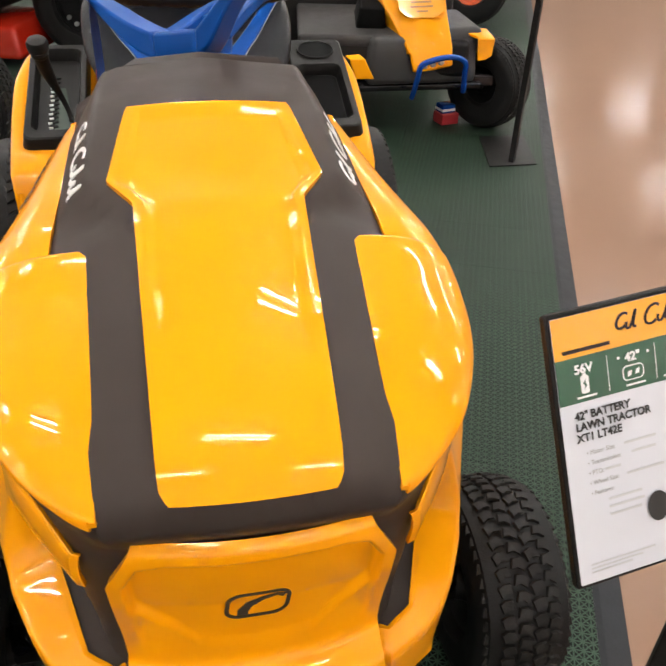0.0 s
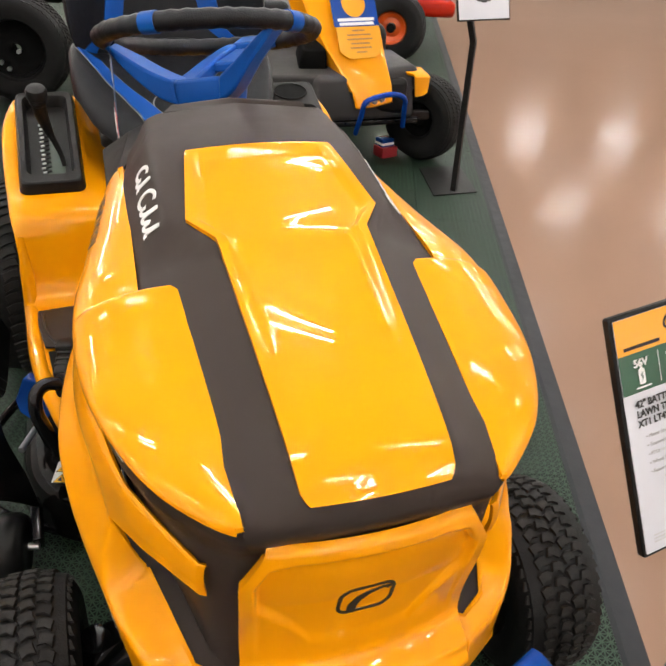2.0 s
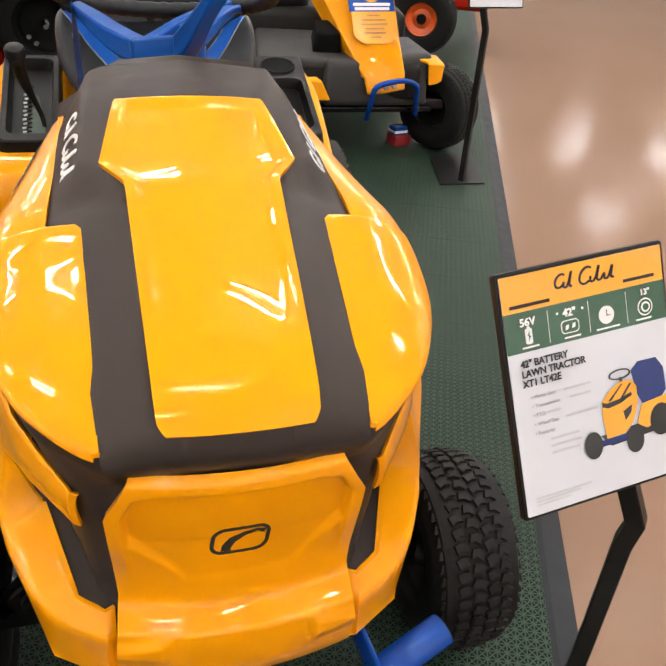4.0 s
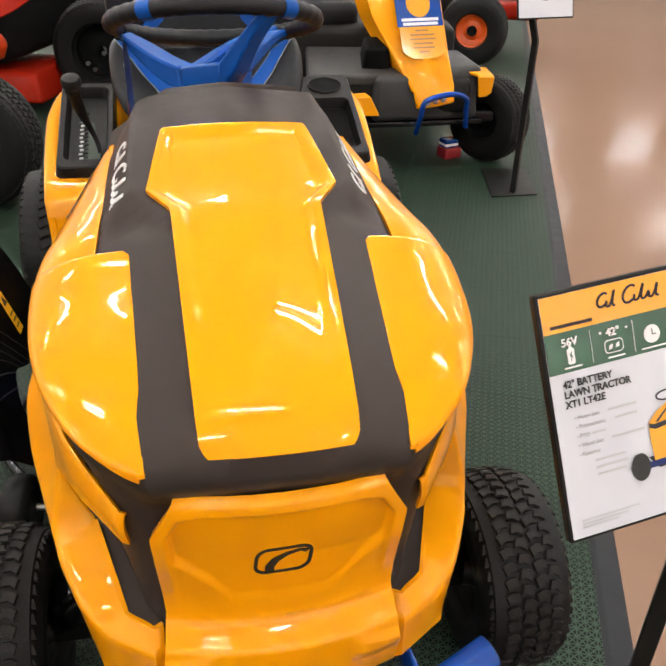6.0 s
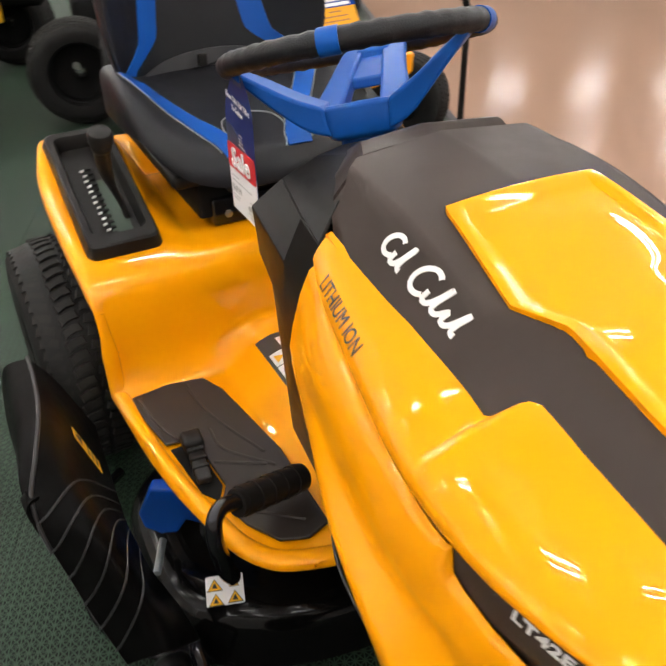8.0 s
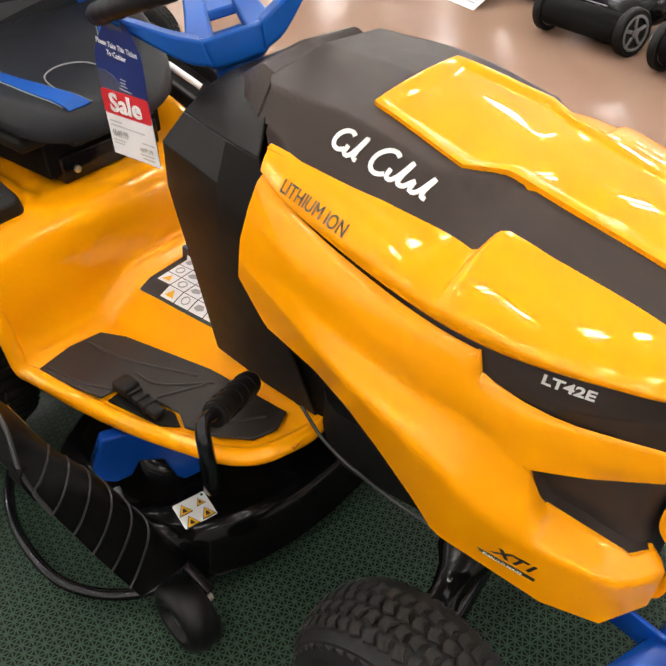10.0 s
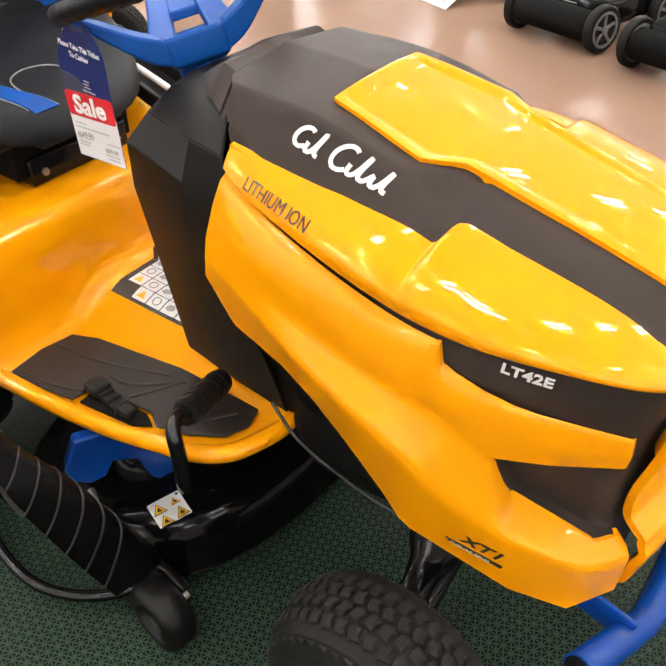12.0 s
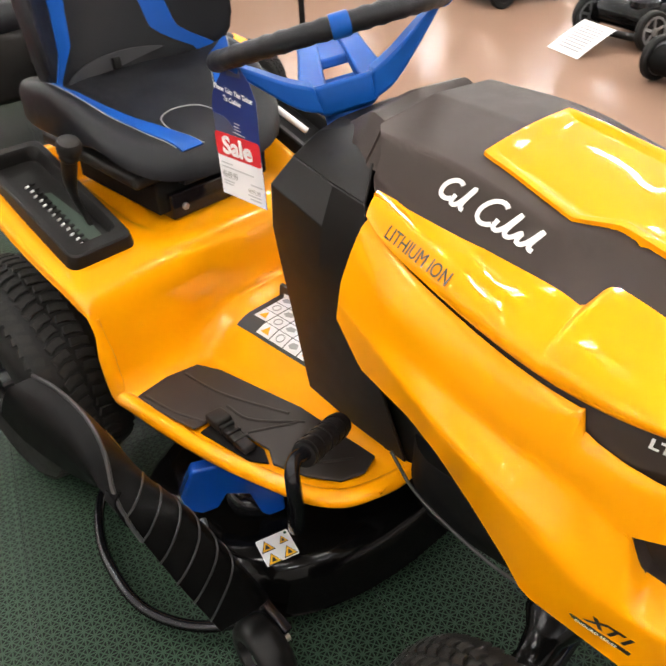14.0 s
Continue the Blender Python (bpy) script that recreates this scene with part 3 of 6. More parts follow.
def inner_body():
    """Dark body that shows between the yellow panels."""
    rows = []
    for z, inset in ((0.74, 0.03), (0.70, 0.012), (0.64, 0.014), (0.58, 0.020), (0.53, 0.045), (0.42, 0.065), (0.37, 0.07), (0.35, 0.09)):
        ys = np.linspace(0.34, -0.285 if z > 0.68 else -0.25, 40)
        left = []
        for y in ys:
            more = float(np.interp(y, (-0.26, -0.13), (0.032, 0))) if z < 0.66 else 0.0
            x = max(float(side_outer(min(y, 0.31))) - inset - more - 0.03 * (y < 0.02), 0.05)
            left.append((-x, y + (0.004 if y < 0 else 0), min(z, float(side_low(max(y, -0.31))) - 0.004 + (0.02 if z > 0.72 else 0.0))))
        rows.append(left + [(-x, y, zz) for x, y, zz in left[::-1]])
    bm = bmesh.new()
    vs = [[bm.verts.new(p) for p in r] for r in rows]
    n = len(vs[0])
    for a, b in zip(vs, vs[1:]):
        for k in range(n):
            bm.faces.new((a[k], a[(k + 1) % n], b[(k + 1) % n], b[k]))
    bm.faces.new(vs[0])
    bm.faces.new(vs[-1][::-1])
    return part("inner_body", bm, BROWN, tractor, "dark grey-brown inner hood body")


inner = inner_body()


def smooth_rows(g, n):
    """More rows between those of a grid, on smooth curves."""
    k = np.arange(len(g), dtype=float)
    u = np.linspace(0, len(g) - 1, (len(g) - 1) * n + 1)
    return hermite(k, g.reshape(len(g), -1), u).reshape(len(u), *g.shape[1:])


def front_band():
    """Dark fascia from under the hood lip down beside the nose, and the ledges in the pockets."""
    ys = (0.04, 0.0, -0.06, -0.12, -0.18)
    rows = []
    for z, inset, side, corner, inner_, mid_, front in (
            (.675, .006, .2125, (.165, -.2945), (.142, -.3115), -.321, -.325), (.655, .010, .208, (.163, -.290), (.141, -.3095), -.317, -.321),
            (.635, .017, .200, (.160, -.283), (.138, -.300), -.304, -.306), (.61, .026, .192, (.162, -.272), (.135, -.286), -.292, -.294),
            (.57, .034, .183, (.160, -.265), (.135, -.276), -.279, -.279), (.50, .046, .176, (.157, -.256), (.132, -.267), -.268, -.268),
            (.43, .060, .166, (.151, -.251), (.130, -.259), -.262, -.262), (.39, .060, .168, (.152, -.262), (.135, -.265), -.265, -.265),
            (.30, .060, .168, (.152, -.275), (.135, -.276), -.277, -.277)):
        half = [(float(side_outer(y)) - inset, y) for y in ys] + [(side, -0.24), corner, inner_, (.07, mid_)]
        up_ = [max(z, float(side_low(max(y, -0.31))) - 0.003) if z > 0.67 else z for _, y in half]
        full = [(x, y, h_) for (x, y), h_ in zip(half, up_)] + [(0.0, front, z)] + [(-x, y, h_) for (x, y), h_ in list(zip(half, up_))[::-1]]
        rows.append(spline(full, 81))
    bm = sheet(smooth_rows(np.array(rows), 5), 0.004, centre=(0, 0, 0.5))
    for sx in (-1, 1):
        out_ = polyline([(.262, -.125, .545), (-P_ARM[0], P_ARM[1], P_ARM[2] - .004), (.191, -.257, .407), (.157, -.276, .397)], 24)
        in_ = polyline([(.18, -.120, .53), (.15, P_ARM[1], P_ARM[2] - .008), (.12, -.235, .405), (.12, -.25, .397)], 24)
        g = between([out_, in_], 6)
        sheet(mirrored(g) if sx < 0 else g, 0.004, (0, 0, 1), bm=bm)
    return part("front_band", bm, BROWN, tractor, "dark grey-brown fascia round the nose", sharp=40)


fascia = front_band()
part("front_core", box((0.20, 0.06, 0.36), (0, -0.205, 0.482), r=0.01), BROWN, tractor)


# nose with its sunk face and the chin below
def nose():
    zs = np.linspace(0.640, 0.296, 116)
    s = np.linspace(-1, 1, 121)
    rows = []
    for z in zs:
        w = np.interp(z, (0.296, 0.367, 0.436, 0.582, 0.640), (0.146, 0.147, 0.139, 0.1435, 0.113))
        yc = hermite((0.296, 0.302, 0.312, 0.355, 0.388, 0.398, 0.412, 0.424, 0.445, 0.55, 0.59, 0.625, 0.634, 0.640), (-0.312, -0.320, -0.325, -0.332, -0.332, -0.330, -0.315, -0.304, -0.301, -0.322, -0.328, -0.328, -0.325, -0.317), z)
        x = s * w
        a = np.abs(x)
        y = yc + 1.05 * x**2
        top = 0.620 - 0.25 * np.maximum(a - 0.085, 0)
        ridge = np.interp(a, (0.0, 0.06, 0.085, 0.14), (0.447, 0.452, 0.488, 0.545))
        d = np.minimum((w - a) - 0.014, top - z)
        soft = np.clip(d / 0.009, 0, 1)
        fade = np.clip((z - 0.432) / 0.10, 0, 1)
        up_ = np.clip((z - ridge) / 0.022, 0, 1)
        deep = 0.013 * soft * soft * (3 - 2 * soft) * fade * (0.35 + 0.65 * up_ * up_ * (3 - 2 * up_))
        chin = 0.006 * np.clip((0.40 - 0.25 * (a - 0.08) - z) / 0.012, 0, 1) * np.clip((a - 0.08) / 0.015, 0, 1) * np.clip((z - 0.345) / 0.02, 0, 1)
        rows.append(np.stack([x, y + deep - chin, np.full_like(x, z)], 1))
    return part("nose", sheet(np.array(rows), 0.012, (0, -1, 0)), YELLOW, tractor, "glossy yellow nose with a sunk six-sided face", sharp=80)


nose_ob = nose()
face = surface(nose_ob)
em = frame_of((0.001, -0.36, 0.526), (1, 0, 0.03), (0, 0, 1))
oval = [(x + 0.14 * y, y) for x, y in rounded(0.063, 0.043, 0.014, 9)]
stroke("emblem_ring", oval, 0.0044, em, PRINT, nose_ob, face, closed=True, label="dark oval emblem outline")
stroke("emblem_sweep", [(-0.017, -0.018), (-0.016, -0.010), (-0.009, 0.001), (0.005, 0.010), (0.020, 0.0145), (0.028, 0.010)], (0.011, 0.011, 0.009, 0.006, 0.004, 0.007), em, PRINT, nose_ob, face, label="dark slanted emblem stroke")

# dashboard behind the hood
def dash():
    bm = bmesh.new()
    half = [[(.190, .330, .800), (.155, .345, .840), (.105, .352, .866)],
            [(.178, .400, .806), (.126, .400, .845), (.086, .410, .868)],
            [(.155, .505, .817), (.100, .505, .838), (.060, .500, .848)],
            [(.202, .508, .786), (.120, .560, .770), (.060, .580, .790)],
            [(.185, .535, .700), (.110, .570, .710), (.055, .585, .730)],
            [(.160, .556, .628), (.100, .580, .660), (.050, .590, .680)],
            [(.165, .500, .380), (.100, .560, .380), (.050, .570, .380)]]
    g = np.array([[(-x, y, z) for x, y, z in r] + r[::-1] for r in half])
    sheet(g, 0.006, centre=(0, 0.4, 0.6), bm=bm)
    for sx in (-1, 1):
        side = np.array([[(.190, .330, .800), (.178, .400, .806), (.155, .505, .817)], [(.196, .320, .740), (.206, .400, .750), (.202, .508, .786)],
                         [(.200, .320, .660), (.200, .420, .660), (.185, .535, .700)], [(.205, .310, .550), (.195, .420, .560), (.160, .556, .628)],
                         [(.185, .260, .360), (.176, .380, .365), (.165, .500, .380)]]) * np.array([sx, 1, 1])
        sheet(side, 0.006, centre=(0, 0.4, 0.6), bm=bm)
    return part("dashboard", bm, DASHM, tractor, "black faceted plastic dashboard tower", bevel=0.003, segs=2, sharp=20)


dash()


def dash_cover():
    """The hood's plane carried on behind it, with a scoop that deepens towards one end."""
    rows = []
    for y, left, right, lift, deep in ((.316, .116, .128, -.007, 0), (.335, .116, .131, -.006, 0), (.350, .115, .133, -.006, 0), (.3585, .112, .133, -.005, 0), (.3605, .111, .133, 0, 1), (.366, .108, .131, 0, 1.02), (.372, .105, .129, 0, .9),
                                       (.380, .101, .125, 0, .5), (.388, .097, .120, 0, .12), (.393, .095, .116, 0, 0), (.405, .091, .110, -.003, 0), (.425, .085, .100, -.014, 0), (.455, .080, .088, -.032, 0)):
        x = np.linspace(-left, right, 41)
        u = np.clip((x + .075) / .17, 0, 1)
        z = .8965 - .09 * np.abs(x) + lift - .021 * deep * u * u * (3 - 2 * u)
        fall = float(np.interp(y, (.316, .36, .405, .455), (.042, .041, .035, .018)))
        x, z = np.r_[x[0] - fall, x, x[-1] + .010], np.r_[z[0] - fall * 1.08, z, z[-1] - .026]
        rows.append(np.stack([x, np.full(len(x), y), z], 1))
    return part("dash_cover", sheet(np.array(rows), 0.003, (0, 0, 1)), BROWN, tractor, "dark grey dash cover with a finger scoop", sharp=40)


dash_cover()

# steering wheel
wheel_m = pose(0, 0.575, 0.958, -18)


def rim_mesh():
    bm = bmesh.new()
    n, rings = 14, []
    for a in np.linspace(0, 2 * math.pi, 96, endpoint=False):
        wave = 0.0155 + 0.0012 * math.cos(a * 40)
        c = Vector((0.182 * math.sin(a), -0.182 * math.cos(a), 0))
        out = c.normalized()
        rings.append([bm.verts.new(wheel_m @ (c + wave * (math.cos(b) * out + math.sin(b) * Vector((0, 0, 1))))) for b in np.linspace(0, 2 * math.pi, n, endpoint=False)])
    for k in range(96):
        a, b = rings[k], rings[(k + 1) % 96]
        for j in range(n):
            bm.faces.new((a[j], a[(j + 1) % n], b[(j + 1) % n], b[j]))
    return bm


wheel = part("steering_wheel", rim_mesh(), VINYL, tractor, "black grip steering wheel rim")
for a in (-38, 38):
    pts = [wheel_m @ Vector((0.182 * math.sin(radians(a + d)), -0.182 * math.cos(radians(a + d)), 0)) for d in (-4, -2, 0, 2, 4)]
    part("rim_band", tube(pts, 0.0172, 14, smooth=8), BLUE, wheel, "blue grip band")


TURNED = Matrix.Rotation(radians(-40), 4, "Z")  # the wheel stands turned


def W(x, y, z):
    return tuple(wheel_m @ TURNED @ Vector((x, y, z)))


def arm(loops, name="spoke"):
    """A moulded bar through four-cornered sections."""
    secs = []
    for lp in hermite(np.arange(len(loops)), np.array(loops, float).reshape(len(loops), -1), np.linspace(0, len(loops) - 1, 12)).reshape(12, 4, 3):
        secs.append([W(*p) for p in lp])
    return part(name, rings(secs), BLUE, wheel, "blue moulded spoke", bevel=0.005, segs=3, sharp=50)


for sx in (-1, 1):
    arm([[(sx * 0.174, -0.085, 0.004), (sx * 0.178, -0.045, 0.004), (sx * 0.170, -0.045, -0.012), (sx * 0.166, -0.080, -0.012)],
         [(sx * 0.130, -0.085, -0.026), (sx * 0.130, -0.035, -0.020), (sx * 0.122, -0.035, -0.052), (sx * 0.122, -0.080, -0.058)],
         [(sx * 0.085, -0.075, -0.056), (sx * 0.085, -0.015, -0.050), (sx * 0.078, -0.015, -0.094), (sx * 0.076, -0.065, -0.102)],
         [(sx * 0.046, -0.060, -0.076), (sx * 0.046, 0.000, -0.070), (sx * 0.042, 0.000, -0.116), (sx * 0.040, -0.054, -0.118)]])
    arm([[(sx * 0.074, -0.030, -0.080), (sx * 0.027, -0.030, -0.080), (sx * 0.025, 0.005, -0.090), (sx * 0.072, 0.005, -0.090)],
         [(sx * 0.068, 0.010, -0.062), (sx * 0.025, 0.010, -0.060), (sx * 0.023, 0.035, -0.074), (sx * 0.066, 0.035, -0.074)],
         [(sx * 0.058, 0.075, -0.030), (sx * 0.020, 0.075, -0.026), (sx * 0.020, 0.090, -0.046), (sx * 0.056, 0.090, -0.046)],
         [(sx * 0.053, 0.135, -0.006), (sx * 0.016, 0.135, -0.002), (sx * 0.016, 0.140, -0.020), (sx * 0.051, 0.140, -0.020)],
         [(sx * 0.050, 0.172, 0.004), (sx * 0.014, 0.178, 0.004), (sx * 0.014, 0.178, -0.012), (sx * 0.050, 0.172, -0.012)]], "centre_spoke")
part("top_bar", rings([[W(x, y, z + (y - 0.105) * 0.4) for x, z in ((-0.026, -0.038), (0.026, -0.038), (0.026, -0.022), (-0.026, -0.022))] for y in (0.050, 0.130)]), BLUE, wheel, "blue recessed web", bevel=0.004)
part("top_bar", rings([[W(x, y, z + (y - 0.105) * 0.4) for x, z in ((-0.026, -0.030), (0.026, -0.030), (0.026, -0.012), (-0.026, -0.012))] for y in (0.128, 0.168)]), BLUE, wheel, "blue cross bar", bevel=0.004)
hub_loops = []
for z, a, b0, b1 in ((-0.124, 0.040, -0.046, 0.034), (-0.118, 0.048, -0.054, 0.040), (-0.098, 0.051, -0.059, 0.044), (-0.080, 0.052, -0.058, 0.044), (-0.074, 0.048, -0.052, 0.038), (-0.080, 0.026, -0.034, 0.024)):
    hub_loops.append([W(x * 2 * a, b0 + (y + 0.5) * (b1 - b0), z) for x, y in rounded(1.0, 1.0, 0.16, 4)])
part("hub", rings(hub_loops), BLUE, wheel, "blue wheel hub cover", bevel=0.002, sharp=40)
part("hub_collar", tube([W(0, 0, -0.158), W(0, 0, -0.120)], 0.040, 24, smooth=4), BLUE, wheel, "blue hub collar")
part("steering_column", tube([W(0, 0, -0.15), (0, 0.525, 0.80), (0, 0.50, 0.70)], 0.048, 20, smooth=6), BLACK, tractor)
part("seat_lever", tube([(0.206, 0.955, 0.702), (0.236, 0.895, 0.655)], 0.007, 12, smooth=3), WHITE, tractor, "pale plastic lever beside the seat")

# seat
def seat_z(x, y):
    return np.interp(y, (0.86, 0.90, 0.94, 1.03, 1.12, 1.25), (0.690, 0.708, 0.718, 0.738, 0.760, 0.79)) + 0.085 * np.clip(np.abs(x) / 0.225, 0, 1) ** 2.6 * np.clip((y - 0.86) / 0.2, 0.15, 1) * np.interp(y, (1.12, 1.30), (1.0, 0.35))


def back_y(x, z):
    return 1.245 + 0.16 * (z - 0.78) - 0.19 * np.clip(np.abs(x) / 0.225, 0, 1) ** 3


def edge_drop(e, span, r):
    d = (1 - np.minimum(e, 1)) * span
    return r - np.sqrt(np.maximum(r * r - np.maximum(r - d, 0) ** 2, 0))


def seat_top(x, y):
    e = (np.abs(x / 0.236) ** 3.0 + np.abs((y - 1.125) / 0.25) ** 3.0) ** (1 / 3.0)
    return seat_z(x, y) - edge_drop(e, 0.235, 0.042)


def back_face(x, z):
    e = (np.abs(x / np.interp(z, (0.75, 1.0, 1.25), (0.238, 0.236, 0.20))) ** 3.0 + np.abs((z - 0.99) / 0.27) ** 3.0) ** (1 / 3.0)
    return back_y(x, z) + edge_drop(e, 0.24, 0.055)


def pad(cx, top, depth_fn, half, n=64):
    loops = []
    ang = np.linspace(0, 2 * math.pi, n, endpoint=False)
    c, s_ = np.cos(ang), np.sin(ang)
    r = (np.abs(c) ** 3.0 + np.abs(s_) ** 3.0) ** (-1 / 3.0)
    for k in np.r_[0.04, 0.2, 0.4, 0.55, 0.68, 0.76, 0.82, 0.87, 0.91, 0.945, 0.97, 0.985, 0.995, 1.0]:
        u, v = k * r * c * half[0], cx + k * r * s_ * half[1]
        loops.append([top(a, b) for a, b in zip(u, v)])
    for d, k in ((0.02, 1.0), (0.05, 0.985), (0.075, 0.93), (0.08, 0.80)):
        u, v = k * r * c * half[0], cx + k * r * s_ * half[1]
        loops.append([depth_fn(top(a, b), d) for a, b in zip(r * c * half[0] * k, v)])
    return rings(loops)


def seat_part():
    ob = part("seat_cushion", pad(1.125, lambda a, b: (a, b, float(seat_top(a, b))), lambda p, d: (p[0], p[1], min(p[2], 0.74) - d * 0.18), (0.236, 0.25)), VINYL, tractor, "black vinyl seat cushion with raised sides", sharp=70)
    back = part("seat_back", pad(0.99, lambda a, b: (a, float(back_face(a, b)), b), lambda p, d: (p[0], p[1] + d, p[2]), (0.234, 0.27)), VINYL, tractor, "black vinyl seat back with raised sides", sharp=70)
    return ob, back


cushion, backrest = seat_part()
for sx in (-1, 1):
    yy = np.linspace(0.902, 1.125, 40)
    mid = np.interp(yy, (0.905, 0.94, 1.0, 1.05, 1.11, 1.15), (0.064, 0.074, 0.104, 0.142, 0.184, 0.20))
    g = np.stack([np.stack([sx * (mid + d), yy, seat_top(mid + d, yy) + 0.0035], 1) for d in np.linspace(-0.025, 0.025, 7)])
    part("blue_stripe", sheet(g, 0.004, (0, 0, 1)), BLUEV, cushion, "blue vinyl stripe")
    for d in (-0.028, 0.028):
        part("seam", tube([tuple(p) for p in np.stack([sx * (mid + d), yy, seat_top(mid + d, yy) + 0.001], 1)[2:]], 0.0012, 5, smooth=30), STITCH, cushion, "grey stitched seam")
    zz = np.linspace(0.80, 1.22, 30)
    mid = np.interp(zz, (0.80, 0.815, 0.835, 0.86, 0.95, 1.22), (0.196, 0.188, 0.150, 0.122, 0.106, 0.100))
    g = np.stack([np.stack([sx * (mid + d), back_face(mid + d, zz) - 0.0035, zz], 1) for d in np.linspace(-0.024, 0.022, 7)])
    part("blue_stripe", sheet(g, 0.004, (0, -1, 0)), BLUEV, backrest, "blue vinyl stripe")
bm = tube([(sx, y, float(seat_top(sx, y)) + 0.001) for sx, y in ((-0.034, 0.905), (-0.062, 0.965), (-0.05, 1.02), (0, 1.04), (0.05, 1.02), (0.062, 0.965), (0.034, 0.905))], 0.0016, 6)
part("stitching", bm, STITCH, cushion, "pale grey stitched seam")
cx_ = np.linspace(-1, 1, 21)
crease = np.array([[(0.135 * u - 0.02, float(back_face(0.135 * u - 0.02, 0.805)) - 0.006, 0.806 + 0.012 * u + w * 0.017 * (1 - u * u)) for u in cx_] for w in (-1, 0, 1)])
part("back_crease", sheet(crease, 0.003, (0, -1, 0)), CREASEM, backrest, "pale grey vinyl crease below the back")
part("seat_buckle", box((0.02, 0.012, 0.025), (-0.01, 1.222, 0.808), r=0.003), BLACK, backrest)
part("seat_pan", box((0.38, 0.36, 0.03), (0, 1.11, 0.672), (3, 0, 0), r=0.01), BLACK, tractor)
part("seat_frame", box((0.29, 0.30, 0.09), (0, 1.085, 0.628), (2, 0, 0), r=0.006), DEEP, tractor)
part("seat_bracket", box((0.245, 0.05, 0.055), (0, 0.946, 0.592), (0, 0, 0), r=0.005), GLOSS, tractor)
part("seat_rail", box((0.20, 0.07, 0.012), (0.01, 0.945, 0.640), (0, 0, 0), r=0.003), RIBM, tractor)
for x in (-0.092, 0.092):
    part("bolt", lathe([(0, 0.008), (0.005, 0.008), (0.005, 0.005), (0.008, 0.005)], 6, pose(x, 0.921, 0.588, 0, 0, -90)), STEEL, tractor)


# yellow fenders and footboard, one pressed sheet on each side
def fender_profile():
    return spline([(0, .255, .343), (0, .30, .340), (0, .45, .338), (0, .70, .340), (0, .775, .345), (0, .805, .375), (0, .815, .45), (0, .82, .505),
                   (0, .832, .540), (0, .865, .560), (0, .95, .592), (0, 1.05, .632), (0, 1.14, .670), (0, 1.19, .688), (0, 1.23, .692), (0, 1.28, .676), (0, 1.36, .635), (0, 1.50, .58), (0, 1.58, .54)], 110)


def board_outer(y):
    return hermite((.255, .268, .285, .30, .335, .41, .50, .61, .77, .86, 1.05, 1.12, 1.20, 1.26, 1.40, 1.58), (.19, .24, .285, .305, .33, .352, .372, .386, .395, .402, .410, .407, .388, .375, .36, .34), y)


def fender(sign):
    rows = []
    for _, y, z in fender_profile():
        xo = float(board_outer(y))
        xs = np.r_[np.linspace(0.0, 0.16, 8), np.linspace(0.168, 0.24, 10), np.linspace(0.25, xo - 0.02, 10)]
        tunnel = np.clip((0.19 - xs) / 0.09, 0, 1)
        rise = np.interp(y, (0.25, 0.5, 0.79, 0.83), (0.03, 0.045, 0.055, 0.0)) * tunnel
        pit = float(np.interp(y, (0.855, 0.93, 1.0, 1.25, 1.35), (0, 0.022, 0.055, 0.12, 0.0))) * np.clip((0.232 - xs) / 0.06, 0, 1)
        pit = np.maximum(pit, 0.03 * np.clip((xs - 0.246) / 0.012, 0, 1) * np.clip((0.366 - xs) / 0.012, 0, 1) * float(np.clip((y - 0.895) / 0.02, 0, 1) * np.clip((1.20 - y) / 0.02, 0, 1)))
        row = [(x, y, z + r - q) for x, r, q in zip(xs, rise, pit)]
        k = float(np.interp(y, (0.79, 0.84), (0.0, 1.0)))  # below, the edge is rolled into the footboard rim
        row += [(xo - 0.009, y, z - 0.001), (xo - 0.007 + 0.005 * k, y, z - 0.003 - 0.004 * k), (xo - 0.007 + 0.007 * k, y, z - 0.005 - 0.011 * k), (xo - 0.008 + 0.007 * k, y, z - 0.008 - 0.026 * k)]
        rows.append(row)
    g = np.array(rows)
    g[..., 0] *= sign
    return part("fender", sheet(g, 0.003, (0, 0, 1)), YELLOW, tractor, "glossy yellow fender and footboard pressing", sharp=60)


fender_l, fender_r = fender(-1), fender(1)
for sx, f in ((-1, fender_l), (1, fender_r)):
    yy = np.r_[0.262, np.linspace(0.272, 0.79, 26)]
    pts = [(sx * (float(board_outer(y)) - 0.010), y, 0.337) for y in yy]
    pts = [(sx * 0.16, 0.256, 0.338)] + pts + [(sx * 0.385, 0.808, 0.372), (sx * 0.384, 0.818, 0.45), (sx * 0.384, 0.822, 0.50)]
    part("rolled_rim", tube(pts, [0.010] + [0.0155] * 18 + [0.010, 0.006], 14, smooth=70), YELLOW, f, "rolled yellow footboard rim")


